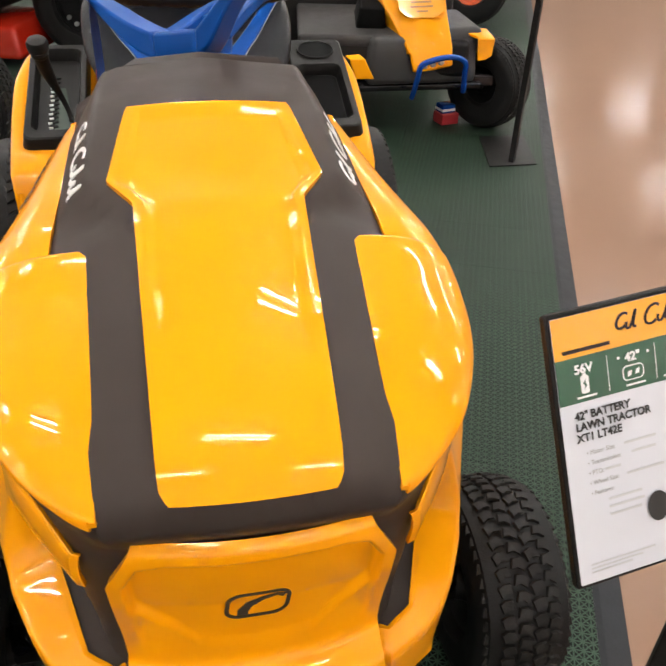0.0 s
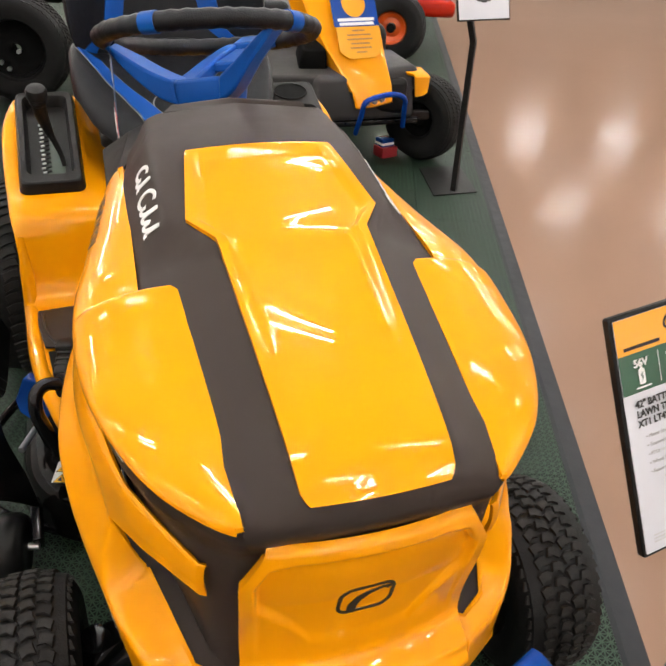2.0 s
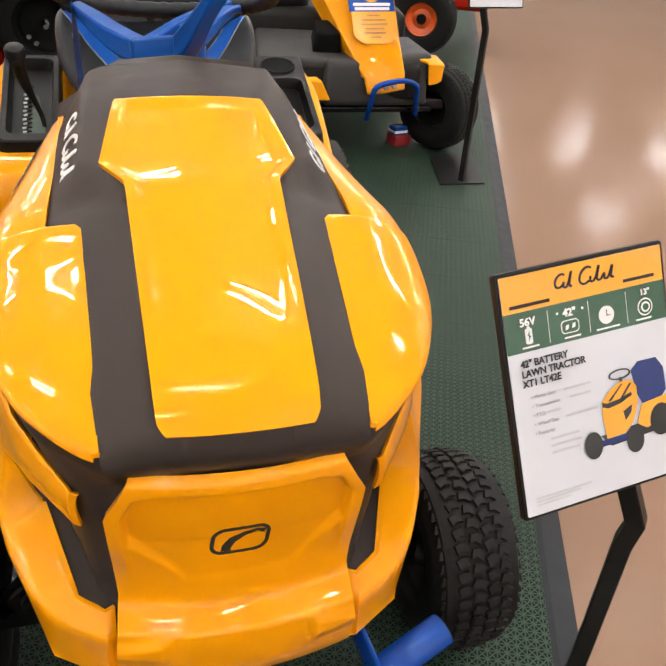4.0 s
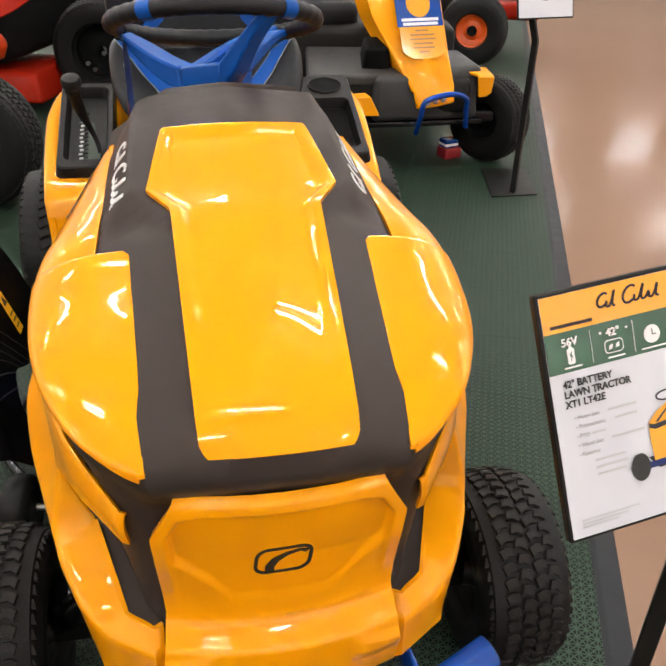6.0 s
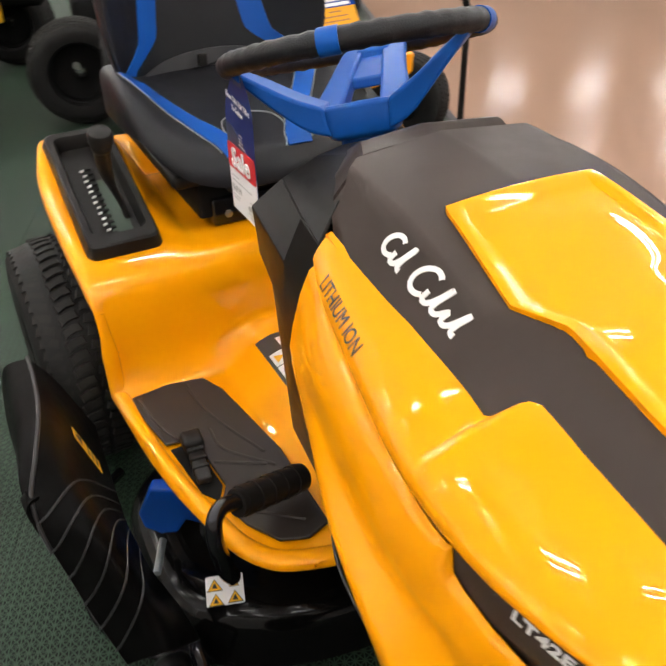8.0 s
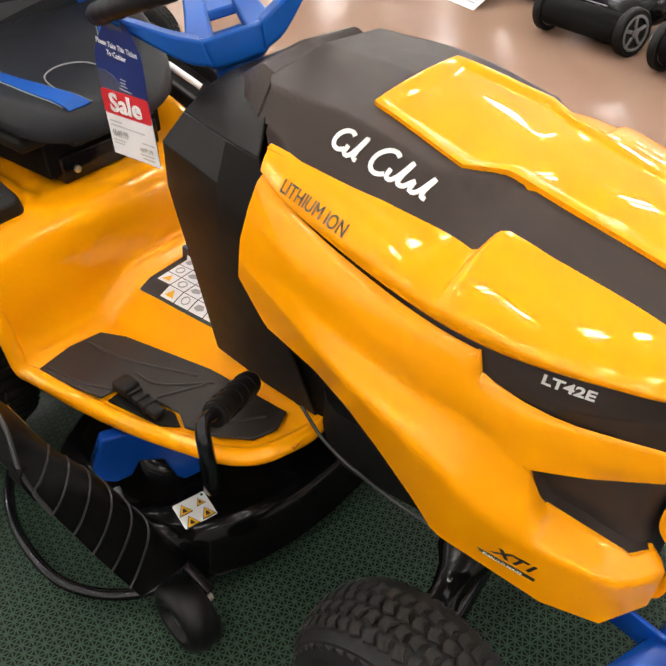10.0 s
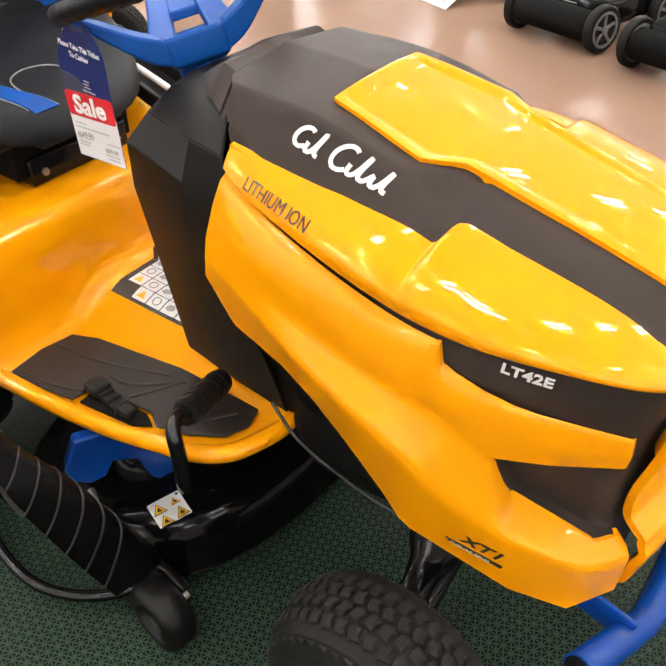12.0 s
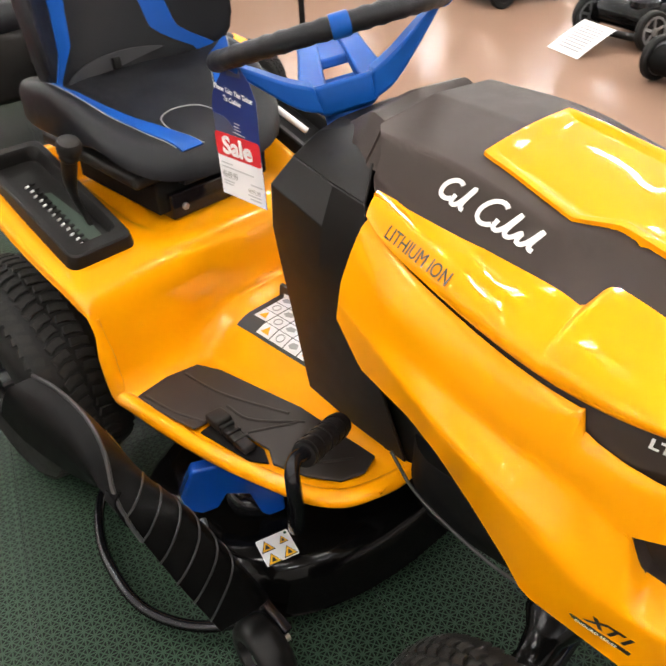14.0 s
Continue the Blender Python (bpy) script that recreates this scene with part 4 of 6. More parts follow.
def footpad(sign):
    plan = [(.372, .757), (.30, .765), (.235, .752), (.215, .70), (.19, .50), (.195, .315), (.235, .302), (.275, .318), (.305, .37), (.335, .46), (.355, .58), (.372, .70)]
    if sign < 0:
        plan = plan[:9] + [(.322, .43), (.303, .462), (.310, .595), (.357, .602), (.372, .70)]
    bm = prism([(sign * x, y) for x, y in plan], .343, .3490)
    pad = part("footpad", bm, PAD, tractor, "dark rubber footpad with slanted ribs", bevel=0.0028, segs=3)
    for line in (((.271, .745), (.263, .646), (.218, .503)), ((.362, .745), (.353, .665), (.333, .600)), ((.300, .520), (.226, .474)), ((.278, .604), (.277, .55), (.214, .465)), ((.295, .395), (.224, .336))):
        part("rib", tube([(sign * x, y, .3485) for x, y in line], 0.0034, 8, smooth=12), PAD, pad)
    return pad


footpad(-1), footpad(1)


MATGREEN = material("green_plastic", (0.018, 0.037, 0.023), 0.5)


# fender consoles
def console(sign):
    m = pose(-0.305, 1.051, 0.628, 20.5) if sign < 0 else pose(0.312, 1.058, 0.631, 20.5)
    k = 1.0 if sign < 0 else 1.05
    loops = []
    for w, h, z in ((0.142, 0.352, -0.03), (0.141, 0.350, 0.004), (0.131, 0.336, 0.026), (0.125, 0.329, 0.029), (0.103, 0.292, 0.028), (0.097, 0.284, 0.022), (0.088, 0.272, 0.001)):
        tray = w < 0.11
        if tray and sign > 0:
            h = h - 0.085
        shift = (0.006 if sign < 0 else -0.036) if tray else 0
        loops.append([(x, y + shift, z) for x, y in rounded(w * k, h, min(0.018, w / 4), 5)])
    body = part("console", rings(loops, m=m), BLACK, tractor, "black plastic fender console with a sunk tray", sharp=28)
    return body, m


con_l, m_l = console(-1)
con_r, m_r = console(1)
part("slot_window", prism([(-0.008, -0.118), (0.030, -0.116), (0.031, -0.080), (0.014, 0.035), (0.002, 0.038)], 0.0015, 0.0025, m_l), MATGREEN, con_l, "slot that shows the green floor")
for k in range(13):
    part("notch", box((0.0085, 0.0028, 0.004), m_l @ Vector((-0.016 + 0.002 * (k % 2), -0.120 + 0.0158 * k, 0.003)), (20.5, 0, 20)), LETTER, con_l, "white height mark")
    part("notch_tooth", box((0.010, 0.006, 0.004), m_l @ Vector((-0.004, -0.116 + 0.0158 * k, 0.003)), (20.5, 0, 12)), BLACK, con_l)
lever = part("height_lever", tube([tuple(m_l @ Vector(p)) for p in ((0.029, -0.082, 0.0), (0.026, -0.068, 0.018), (0.016, -0.058, 0.048), (0.006, -0.060, 0.085), (-0.002, -0.068, 0.13), (-0.005, -0.076, 0.175))], (0.005, 0.006, 0.0075, 0.012, 0.0145, 0.015), 12), BLACK, tractor, "black cutting height lever")
part("lever_knob", lathe([(0, 0.013), (0.006, 0.018), (0.012, 0.0185), (0.016, 0.0165), (0.020, 0.0215), (0.034, 0.0225), (0.041, 0.019), (0.044, 0.006)], 24, m_l @ pose(-0.005, -0.077, 0.165, 0, -90, 0)), BLACK, lever, "black ribbed lever knob")
# Darker plate over the tray floor, so the tray's shade is in its colour.
part("tray_shade", prism(rounded(0.084, 0.176, 0.014), 0.0012, 0.003, m_r @ pose(0, -0.036, 0)), DEEP, con_r, "dark plate for the shade in the tray")
cup = [(0.045 * math.cos(a), 0.121 + 0.034 * math.sin(a)) for a in np.linspace(0, 2 * math.pi, 40, endpoint=False)]
# No recess here: a flat dark disc paints the shade of the cup well.
part("cup_holder_shade", prism(cup, 0.0288, 0.0305, m_r), DEEP, con_r, "flat dark disc for the shade in the cup holder")
part("cup_rim", tube([tuple(m_r @ Vector((x, y, 0.0305))) for x, y in cup + cup[:1]], 0.002, 6, smooth=0, caps=False), BLACK, con_r)

# wheels
def tread(R, w, rows, count, lug_h, bm, m):
    for r in range(rows):
        u = (r - (rows - 1) / 2) / rows
        for k in range(count):
            a = 2 * math.pi * (k + (r % 2) * 0.5) / count
            drop = 0.030 * abs(u * 2) ** 2.5
            rad = R - drop
            lw, ll = w / rows * 0.87, 2 * math.pi * R / count * 0.68
            skew = radians(16 if r % 2 else -16)
            t = m @ Matrix.Rotation(a, 4, "X") @ Matrix.Translation((u * w, 0, rad - lug_h * 0.4)) @ Matrix.Rotation(-math.copysign(abs(u) ** 1.5 * 0.9, -u), 4, "Y") @ Matrix.Rotation(skew, 4, "Z")
            vs = []
            for z, kk in ((-1, 1.0), (1, 0.88)):
                for x, y in ((-1, -1), (0, -0.55), (1, -1), (1, 1), (0, 1.35), (-1, 1)):
                    vs.append(bm.verts.new(t @ Vector((x * lw / 2 * kk, y * ll / 2 * kk, z * lug_h / 2))))
            bm.faces.new(vs[6:])
            for j in range(6):
                bm.faces.new((vs[j], vs[(j + 1) % 6], vs[6 + (j + 1) % 6], vs[6 + j]))
    return bm


def wheel_parts(parent, at, R, w, rim_r, rim_mat, rows=6, count=46, lug=0.0045, turn=0.0, rim_label="", hub_r=0.03, dish=0.03, yaw=0.0):
    m = pose(*at, 0, 0, yaw)
    prof = [(-w * 0.36, rim_r), (-w * 0.47, rim_r + 0.012), (-w * 0.5, (R + rim_r) / 2), (-w * 0.475, R - 0.035), (-w * 0.40, R - 0.016), (-w * 0.2, R - 0.008),
            (0, R - 0.006), (w * 0.2, R - 0.008), (w * 0.40, R - 0.016), (w * 0.475, R - 0.035), (w * 0.5, (R + rim_r) / 2), (w * 0.47, rim_r + 0.012), (w * 0.36, rim_r)]
    ty = part("tyre", lathe(prof, 56, m, close=True), RUBBER, parent, "black turf tyre")
    part("tread", tread(R, w * 0.92, rows, count, lug, bmesh.new(), m), LUG, ty, flat=True)
    rp = [(-w * 0.36, rim_r + 0.004), (-w * 0.34, rim_r - 0.006), (-w * 0.5 + dish, rim_r - 0.012), (-w * 0.5 + dish + 0.012, rim_r * 0.6), (-w * 0.5 + dish, hub_r), (-w * 0.5 + dish - 0.02, hub_r * 0.8),
          (w * 0.5 - dish + 0.02, hub_r * 0.8), (w * 0.5 - dish, hub_r), (w * 0.5 - dish - 0.012, rim_r * 0.6), (w * 0.5 - dish, rim_r - 0.012), (w * 0.34, rim_r - 0.006), (w * 0.36, rim_r + 0.004)]
    part("rim", lathe(rp, 40, m, close=True), rim_mat, parent, rim_label)
    return ty


for x in (-0.40, 0.40):
    wheel_parts(tractor, (x, -0.06, 0.17), 0.17, 0.152, 0.078, BLACK, rim_label="black front rim")
for x in (-0.405, 0.405):
    wheel_parts(tractor, (x, 1.13, 0.255), 0.255, 0.20, 0.115, GLOSS, rows=4, count=60, rim_label="black rear rim")
part("front_axle", tube([(-0.33, -0.06, 0.18), (-0.2, -0.06, 0.23), (0.2, -0.06, 0.23), (0.33, -0.06, 0.18)], 0.022, 10), GLOSS, tractor)
for sx in (-1, 1):
    m = frame_of((sx * 0.262, -0.045, 0.236), (0, 1, 0), Vector((sx * -0.80, 0, 0.60)).cross((0, 1, 0)))
    br = part("axle_bracket", rings([[(x * w, y * h, z) for x, y in rounded(1, 1, 0.3, 6)] for z, w, h in ((-0.080, 0.050, 0.040), (-0.074, 0.072, 0.056), (-0.050, 0.074, 0.058), (-0.035, 0.056, 0.044), (-0.005, 0.046, 0.036), (0.03, 0.056, 0.042), (0.055, 0.085, 0.056), (0.09, 0.09, 0.06))], m=m if (m.to_3x3() @ Vector((0, 0, 1))).z > 0 else m @ pose(0, 0, 0, 180)), DECKM, tractor, "glossy black cast axle bracket", sharp=60)
    part("pivot_cap", lathe([(-0.01, 0.024), (0.008, 0.024), (0.012, 0.018), (0.014, 0.008)], 20, pose(sx * 0.312, -0.045, 0.228, 0, -90 + sx * 25, 0)), GLOSS, br)
    part("spindle", box((0.10, 0.04, 0.04), (sx * 0.31, -0.06, 0.17), r=0.008), DEEP, tractor)
part("under_pan", rings([[(x * 0.43 * k, 0.02 + y * 0.50 * k, z) for x, y in rounded(1, 1, 0.2, 6)] for z, k in ((0.275, 0.86), (0.30, 0.96), (0.34, 1.0), (0.42, 0.98))]), DEEP, tractor, "black under-hood pan", sharp=60)
part("cable", tube([(-.215, .262, .405), (-.230, .232, .402), (-.237, .202, .383), (-.236, .121, .345), (-.234, .014, .322), (-.222, -.05, .318)], 0.003, 8), GREYCABLE, tractor, "thin grey cable under the cowl")
part("frame_rail", box((0.26, 1.35, 0.06), (0, 0.55, 0.27), r=0.006), DEEP, tractor)
part("transaxle", box((0.62, 0.2, 0.16), (0, 1.13, 0.24), r=0.02), DEEP, tractor)
part("battery_box", box((0.34, 0.55, 0.24), (0, 0.06, 0.42), r=0.02), DEEP, tractor)

# front bumper bar
part("bumper", tube([(-.287, -.294, .278), (-.225, -.315, .262), (-.165, -.331, .238), (-.12, -.340, .216), (-.05, -.343, .208), (.05, -.343, .208), (.12, -.340, .216), (.165, -.331, .238), (.225, -.315, .262), (.287, -.294, .278)], 0.0235, 18, smooth=60), BLUEP, tractor, "bright blue tubular front bumper")
for sx in (-1, 1):
    part("bumper_cap", tube([(sx * .286, -.2943, .2777), (sx * .289, -.2933, .2785)], 0.020, 18, smooth=2), DEEP, tractor, "black bumper end plug")
    part("bumper_bracket", box((0.008, 0.17, 0.05), (sx * 0.17, -.25, .268), (8, 0, sx * 8), r=0.003), BLUEP, tractor, "blue bumper bracket")

# mower deck
def deck():
    ang = np.linspace(0, 2 * math.pi, 72, endpoint=False)
    bm = bmesh.new()
    rings = []
    for z, k in ((0.03, 1.0), (0.032, 1.012), (0.04, 1.0), (0.10, 0.985), (0.128, 0.955), (0.145, 0.90), (0.150, 0.80), (0.150, 0.55), (0.165, 0.50), (0.168, 0.3)):
        ring_ = []
        for a in ang:
            c, s = math.cos(a), math.sin(a)
            x = 0.445 * math.copysign(abs(c) ** 0.55, c) * (1 if k > 0.6 else 1.0)
            y = 0.60 + 0.255 * math.copysign(abs(s) ** 0.62, s) - (0.0 if s > 0 else 0.058 * max(0, math.cos(x * 3.5)) * abs(s) ** 0.5)
            ring_.append(bm.verts.new((x * k, 0.60 + (y - 0.60) * k, z)))
        rings.append(ring_)
    n = len(ang)
    for a, b in zip(rings, rings[1:]):
        for k in range(n):
            bm.faces.new((a[k], a[(k + 1) % n], b[(k + 1) % n], b[k]))
    bm.faces.new(rings[-1])
    return part("mower_deck", bm, DECKM, tractor, "glossy black stamped mower deck", sharp=60)


deck_ob = deck()
for x in (-0.27, 0.27):
    part("spindle_cover", lathe([(0.148, 0.062), (0.172, 0.060), (0.185, 0.048), (0.188, 0.03)], 28, pose(x, 0.56, 0, 0, -90, 0)), GLOSS, deck_ob, "black spindle housing")
hang = [(-.005, .312), (-.032, .255), (-.028, .222), (.000, .205), (.030, .210), (.048, .240), (.088, .226), (.104, .172), (.118, .158), (.150, .165), (.150, .312)]
hang_m = frame_of((-.396, .56, 0), (.105, -.06, 0), (0, 0, 1))
bm = prism(hang, -0.014, 0.014, hang_m)
part("deck_hanger", bm, BLUEP, tractor, "dark blue deck hanger bracket", bevel=0.005, segs=3)


# discharge chute
def chute():
    lip = spline([(-.521, .357, .17), (-.556, .41, .30), (-.578, .472, .435), (-.556, .52, .474), (-.535, .60, .485), (-.524, .72, .475), (-.522, .82, .452)], 44)
    mid = spline([(-.455, .330, .195), (-.480, .362, .31), (-.508, .42, .405), (-.513, .51, .42), (-.503, .60, .42), (-.495, .70, .42), (-.49, .80, .41)], 44)
    inner_ = spline([(-.400, .385, .115), (-.418, .415, .18), (-.445, .45, .25), (-.455, .50, .29), (-.45, .60, .25), (-.445, .70, .25), (-.44, .80, .28)], 44)
    g = between([inner_, mid, lip], 14)
    ob = part("discharge_chute", sheet(g, 0.005, (-0.6, -0.3, 0.8)), CHUTEM, tractor, "black ribbed plastic discharge chute", bevel=0.002)
    low = spline([(-.566, .475, .438), (-.578, .56, .41), (-.584, .70, .38), (-.583, .80, .365), (-.577, .89, .36)], 30)
    rim = lip[16:]
    rim = np.stack([np.interp(np.linspace(0, 1, 30), np.linspace(0, 1, len(rim)), rim[:, k]) for k in range(3)], 1)
    part("outer_flap", sheet(between([rim, (rim + low) / 2 + np.array([-0.012, 0, 0.02]), low], 8), 0.005, (-1, 0, 0.3)), CHUTEM, ob, "black outer chute flap", bevel=0.002)
    # Rim and ribs take the highlight grey as their colour.
    part("rim", tube([tuple(p) for p in lip[14:] + np.array([0, 0, 0.002])], 0.0035, 8, smooth=40), RIBM, ob, "chute rim in a highlight grey")
    for k in (2, 5, 8, 11, 14, 17):
        part("rib", tube([tuple(np.array([np.interp(min(43, k + 13 * (1 - i / 13) ** 1.25), np.arange(44), g[i, :, c]) for c in range(3)]) + np.array([-0.001, -0.002, 0.002])) for i in range(14)], 0.0018, 6, smooth=20), RIBM, ob)
    return ob, g


chute_ob, chute_g = chute()
part("gauge_wheel", lathe([(-0.012, 0.012), (-0.012, 0.034), (-0.030, 0.040), (-0.032, 0.050), (-0.027, 0.060), (-0.015, 0.067), (0.015, 0.067), (0.027, 0.060), (0.03, 0.045), (0.03, 0.012)], 40, pose(-0.460, 0.336, 0.069, 0, 0, -8)), WHEELM, deck_ob, "glossy black plastic gauge wheel", sharp=50)
part("gauge_bolt", lathe([(-0.026, 0.0005), (-0.026, 0.009), (-0.016, 0.010), (0.04, 0.007), (0.046, 0.007), (0.046, 0.0005)], 12, pose(-0.456, 0.335, 0.068, 0, 0, -8)), STEEL, deck_ob, "zinc bolt")
part("gauge_bracket", box((0.02, 0.09, 0.05), (-0.412, 0.375, 0.085), (25, 0, 0), r=0.004), GLOSS, deck_ob)

ring_pts = [(-.40, .93, .035), (-.448, .89, .035), (-.496, .82, .03), (-.526, .74, .03), (-.541, .60, .03), (-.516, .52, .03), (-.477, .467, .03), (-.44, .44, .03), (-.38, .40, .032)]
part("guard_ring", tube(ring_pts, 0.011, 12, smooth=60), GLOSS, deck_ob, "glossy black guard rod near the floor")
part("chute_rod", tube([(-.40, .56, .178), (-.43, .50, .172)], 0.007, 10, smooth=3), SILVER, deck_ob, "pale plastic hinge sleeve")

# brake pedal
part("pedal_arm", tube([(-.340, .364, .258), (-.350, .350, .29), (-.361, .333, .345), (-.368, .324, .395), (-.362, .332, .424), (-.346, .342, .431), (-.315, .345, .425)], [0.014, 0.0145, 0.0135, 0.0125, 0.012, 0.012], 14), GLOSS, tractor, "bent black pedal rod")
part("pedal_pad", tube([(-.325, .345, .424), (-.205, .385, .385)], 0.021, 18, smooth=8), BLACK, tractor, "ribbed black rubber pedal sleeve")
for k in range(5):
    p = np.array([-.318 + .023 * k, .3475 + .0077 * k, .4217 - .0075 * k])
    part("pedal_rib", tube([tuple(p), tuple(p + (0.011, 0.0037, -0.0036))], 0.0232, 16, smooth=3), BLACK, tractor)

strap = part("brake_strap", box((0.024, 0.112, 0.014), (-.323, .532, .353), (-4, 0, -8), r=0.004), BLACK, tractor, "black parking brake lever")
part("strap_head", box((0.036, 0.042, 0.022), (-.317, .578, .359), (-4, 0, -8), r=0.007), BLACK, strap)
for k in range(3):
    part("strap_rib", box((0.028, 0.008, 0.018), (-.320 - .003 * k, .552 - .022 * k, .355), (0, 0, -8), r=0.002), BLACK, strap)
# The footboard is not cut; a thin black plate paints the slot's shade.
part("pedal_well_shade", prism([(-.352, .590), (-.312, .592), (-.306, .470), (-.322, .440), (-.340, .470)], .3405, .3435), DEEP, tractor, "flat dark plate for the shade in the footboard slot")

# lettering and stickers
skin = surface(side_l)
lith = frame_of((-0.216, 0.268, 0.782), (-0.023, -0.121, -0.019), (0.45, 0, 0.9))
lettering("lithium_ion_text", "LITHIUM ION", 0.0262, lith, PRINT, side_l, depth=0.0002, wide=0.80, onto=skin, lift=0.002, label="thin dark lettering")
strip = surface(fascia)
lt = frame_of((-0.243, -0.122, 0.681), (0.006, -0.066, -0.010), (0.10, 0, 1))
lettering("model_text", "LT42E", 0.020, lt, LETTER, fascia, depth=0.0004, wide=1.12, bold=0.0006, lift=0.0012, onto=strip, label="white raised model lettering")
arm_skin = surface(cowl_l)
xt = frame_of((-0.279, -0.094, 0.398), (0.019, -0.079, -0.014), (-0.12, 0, 1))
decal("series_bar", [(0.0, -0.005), (0.076, -0.014), (0.077, -0.006), (-0.006, 0.003)], xt, PRINT, cowl_l, arm_skin, label="dark sticker bar")
lettering("series_text", "ENDURO SERIES", 0.0078, xt @ pose(0.003, -0.0050, 0, 0, 0, -6), LETTER, cowl_l, depth=0.0002, onto=arm_skin, lift=0.0024)
lettering("series_name", "XT1", 0.028, xt @ pose(0.013, 0.010, 0, 0, 0, -6), PRINT, cowl_l, depth=0.0002, bold=0.0008, wide=1.15, slant=0.2, onto=arm_skin)
hood_skin = surface(hood)
for sx in (-1, 1):
    if sx < 0:
        lm = frame_of((-0.170, 0.228, 0.836), (-0.006, -0.15, -0.030), (0.48, 0, 0.88))
    else:
        lm = frame_of((0.177, 0.075, 0.805), (-0.006, 0.15, 0.030), (-0.48, 0, 0.88))
    for line in script_lines():
        stroke("logo_stroke", [(0.002 + 0.160 * u, 0.001 + 0.155 * v) for u, v in line], 0.0058, lm, LETTER, hood, hood_skin, label="white flowing logo stroke")
# warning sticker on the deck
dm = frame_of((-0.338, 0.428, 0.150), (0.058, -0.019, 0.0), (0.018, 0.053, 0.008))
decal("warning_label", rounded(0.063, 0.056, 0.003, 3), dm, WHITE, deck_ob, lift=0.0035, label="white warning sticker")
for x, y, k in ((-0.0164, 0.010, 1.1), (-0.0153, -0.0176, 1.1), (0.0164, -0.0153, 1.1), (0.0154, 0.0112, 0.75)):
    decal("warning_mark", [(x - 0.0122 * k, y - 0.0098 * k), (x + 0.0122 * k, y - 0.0098 * k), (x, y + 0.0112 * k)], dm, PRINT, deck_ob, lift=0.0042)
    decal("warning_mark", [(x - 0.010 * k, y - 0.0085 * k), (x + 0.010 * k, y - 0.0085 * k), (x, y + 0.0088 * k)], dm, AMBER, deck_ob, lift=0.0050, label="yellow warning triangle")
    decal("warning_glyph", [(x - 0.0045 * k, y - 0.0055 * k), (x + 0.004 * k, y - 0.0065 * k), (x + 0.001, y + 0.002 * k), (x - 0.001, y + 0.002 * k)], dm, PRINT, deck_ob, lift=0.0058)
decal("warning_dot", [(0.025 + 0.003 * math.cos(a), 0.0222 + 0.003 * math.sin(a)) for a in np.linspace(0, 6.28, 12, endpoint=False)], dm, SIGNG, deck_ob, lift=0.0046)
# pictogram sticker on the tunnel
fm = frame_of((-0.125, 0.757, 0.394), (0.002, -0.2, -0.020), (0.14, 0, 0.030))
fs = surface(fender_l)


def sticker(name, x0, x1, y0, y1, mat, lift, label=""):
    us, vs = np.linspace(x0, x1, max(2, round((x1 - x0) / 0.009))), np.linspace(y0, y1, max(2, round((y1 - y0) / 0.007)))
    up_ = (fm.to_3x3() @ Vector((0, 0, 1))).normalized()
    g = []
    for a in us:
        row = []
        for b in vs:
            q = fm @ Vector((a, b, 0))
            hit, _, _, _ = fs.ray_cast(q + up_ * 0.05, -up_)
            row.append((hit if hit is not None else q) + up_ * lift)
        g.append(row)
    return part(name, sheet(np.array(g), 0.0004, tuple(up_)), mat, fender_l, label)


sticker("operation_label", 0.0, 0.215, 0.0, 0.135, PRINT, 0.0010, "dark bordered pictogram sticker")
for k in range(5):
    for j in range(4):
        x, y = 0.014 + 0.0392 * k, 0.007 + 0.031 * j
        if k == 0 and j == 0:
            continue
        sticker("label_cell", x, x + 0.0365, y, y + 0.029, WHITE, 0.0016, "white pictogram cell")
        if (k + j) % 3 == 1:
            decal("cell_mark", [(x + 0.008, y + 0.006), (x + 0.030, y + 0.006), (x + 0.019, y + 0.024)], fm, AMBER, fender_l, fs, lift=0.0030)
        elif (k + j) % 3 == 2:
            stroke("cell_mark", [(x + 0.018 + 0.009 * math.cos(a), y + 0.015 + 0.009 * math.sin(a)) for a in np.linspace(0, 6.28, 14, endpoint=False)], 0.002, fm, GREYPRINT, fender_l, fs, closed=True, lift=0.0030)
        else:
            decal("cell_mark", [(x + 0.006, y + 0.010), (x + 0.016, y + 0.006), (x + 0.029, y + 0.012), (x + 0.024, y + 0.022), (x + 0.010, y + 0.020)], fm, GREYPRINT, fender_l, fs, lift=0.0030)
# orange sticker on the chute
ch = surface(chute_ob)
cm = frame_of((-0.485, 0.645, 0.355), (0.1, 0.05, -0.95), (0.0, 0.9, 0.1))
decal("chute_label", [(-0.05, -0.013), (0.05, -0.016), (0.05, 0.016), (-0.05, 0.013)], cm, AMBER, chute_ob, ch, lift=0.002, label="orange warning sticker")
decal("chute_glyph", [(-0.044, 0.0), (-0.022, -0.010), (-0.022, 0.010)], cm, PRINT, chute_ob, ch, lift=0.003)
for k in range(3):
    decal("chute_glyph", [(0.0 + 0.015 * k, -0.011), (0.004 + 0.015 * k, -0.011), (0.004 + 0.015 * k, 0.010), (0.0 + 0.015 * k, 0.010)], cm, PRINT, chute_ob, ch, lift=0.003)

REDBOX = material("printed_red_carton", (0.30, 0.015, 0.02), 0.5)
SLATE = material("slate_card", (0.05, 0.058, 0.10), 0.35, var=0.04)
PALEPRINT = material("pale_print", (0.5, 0.5, 0.52), 0.5)

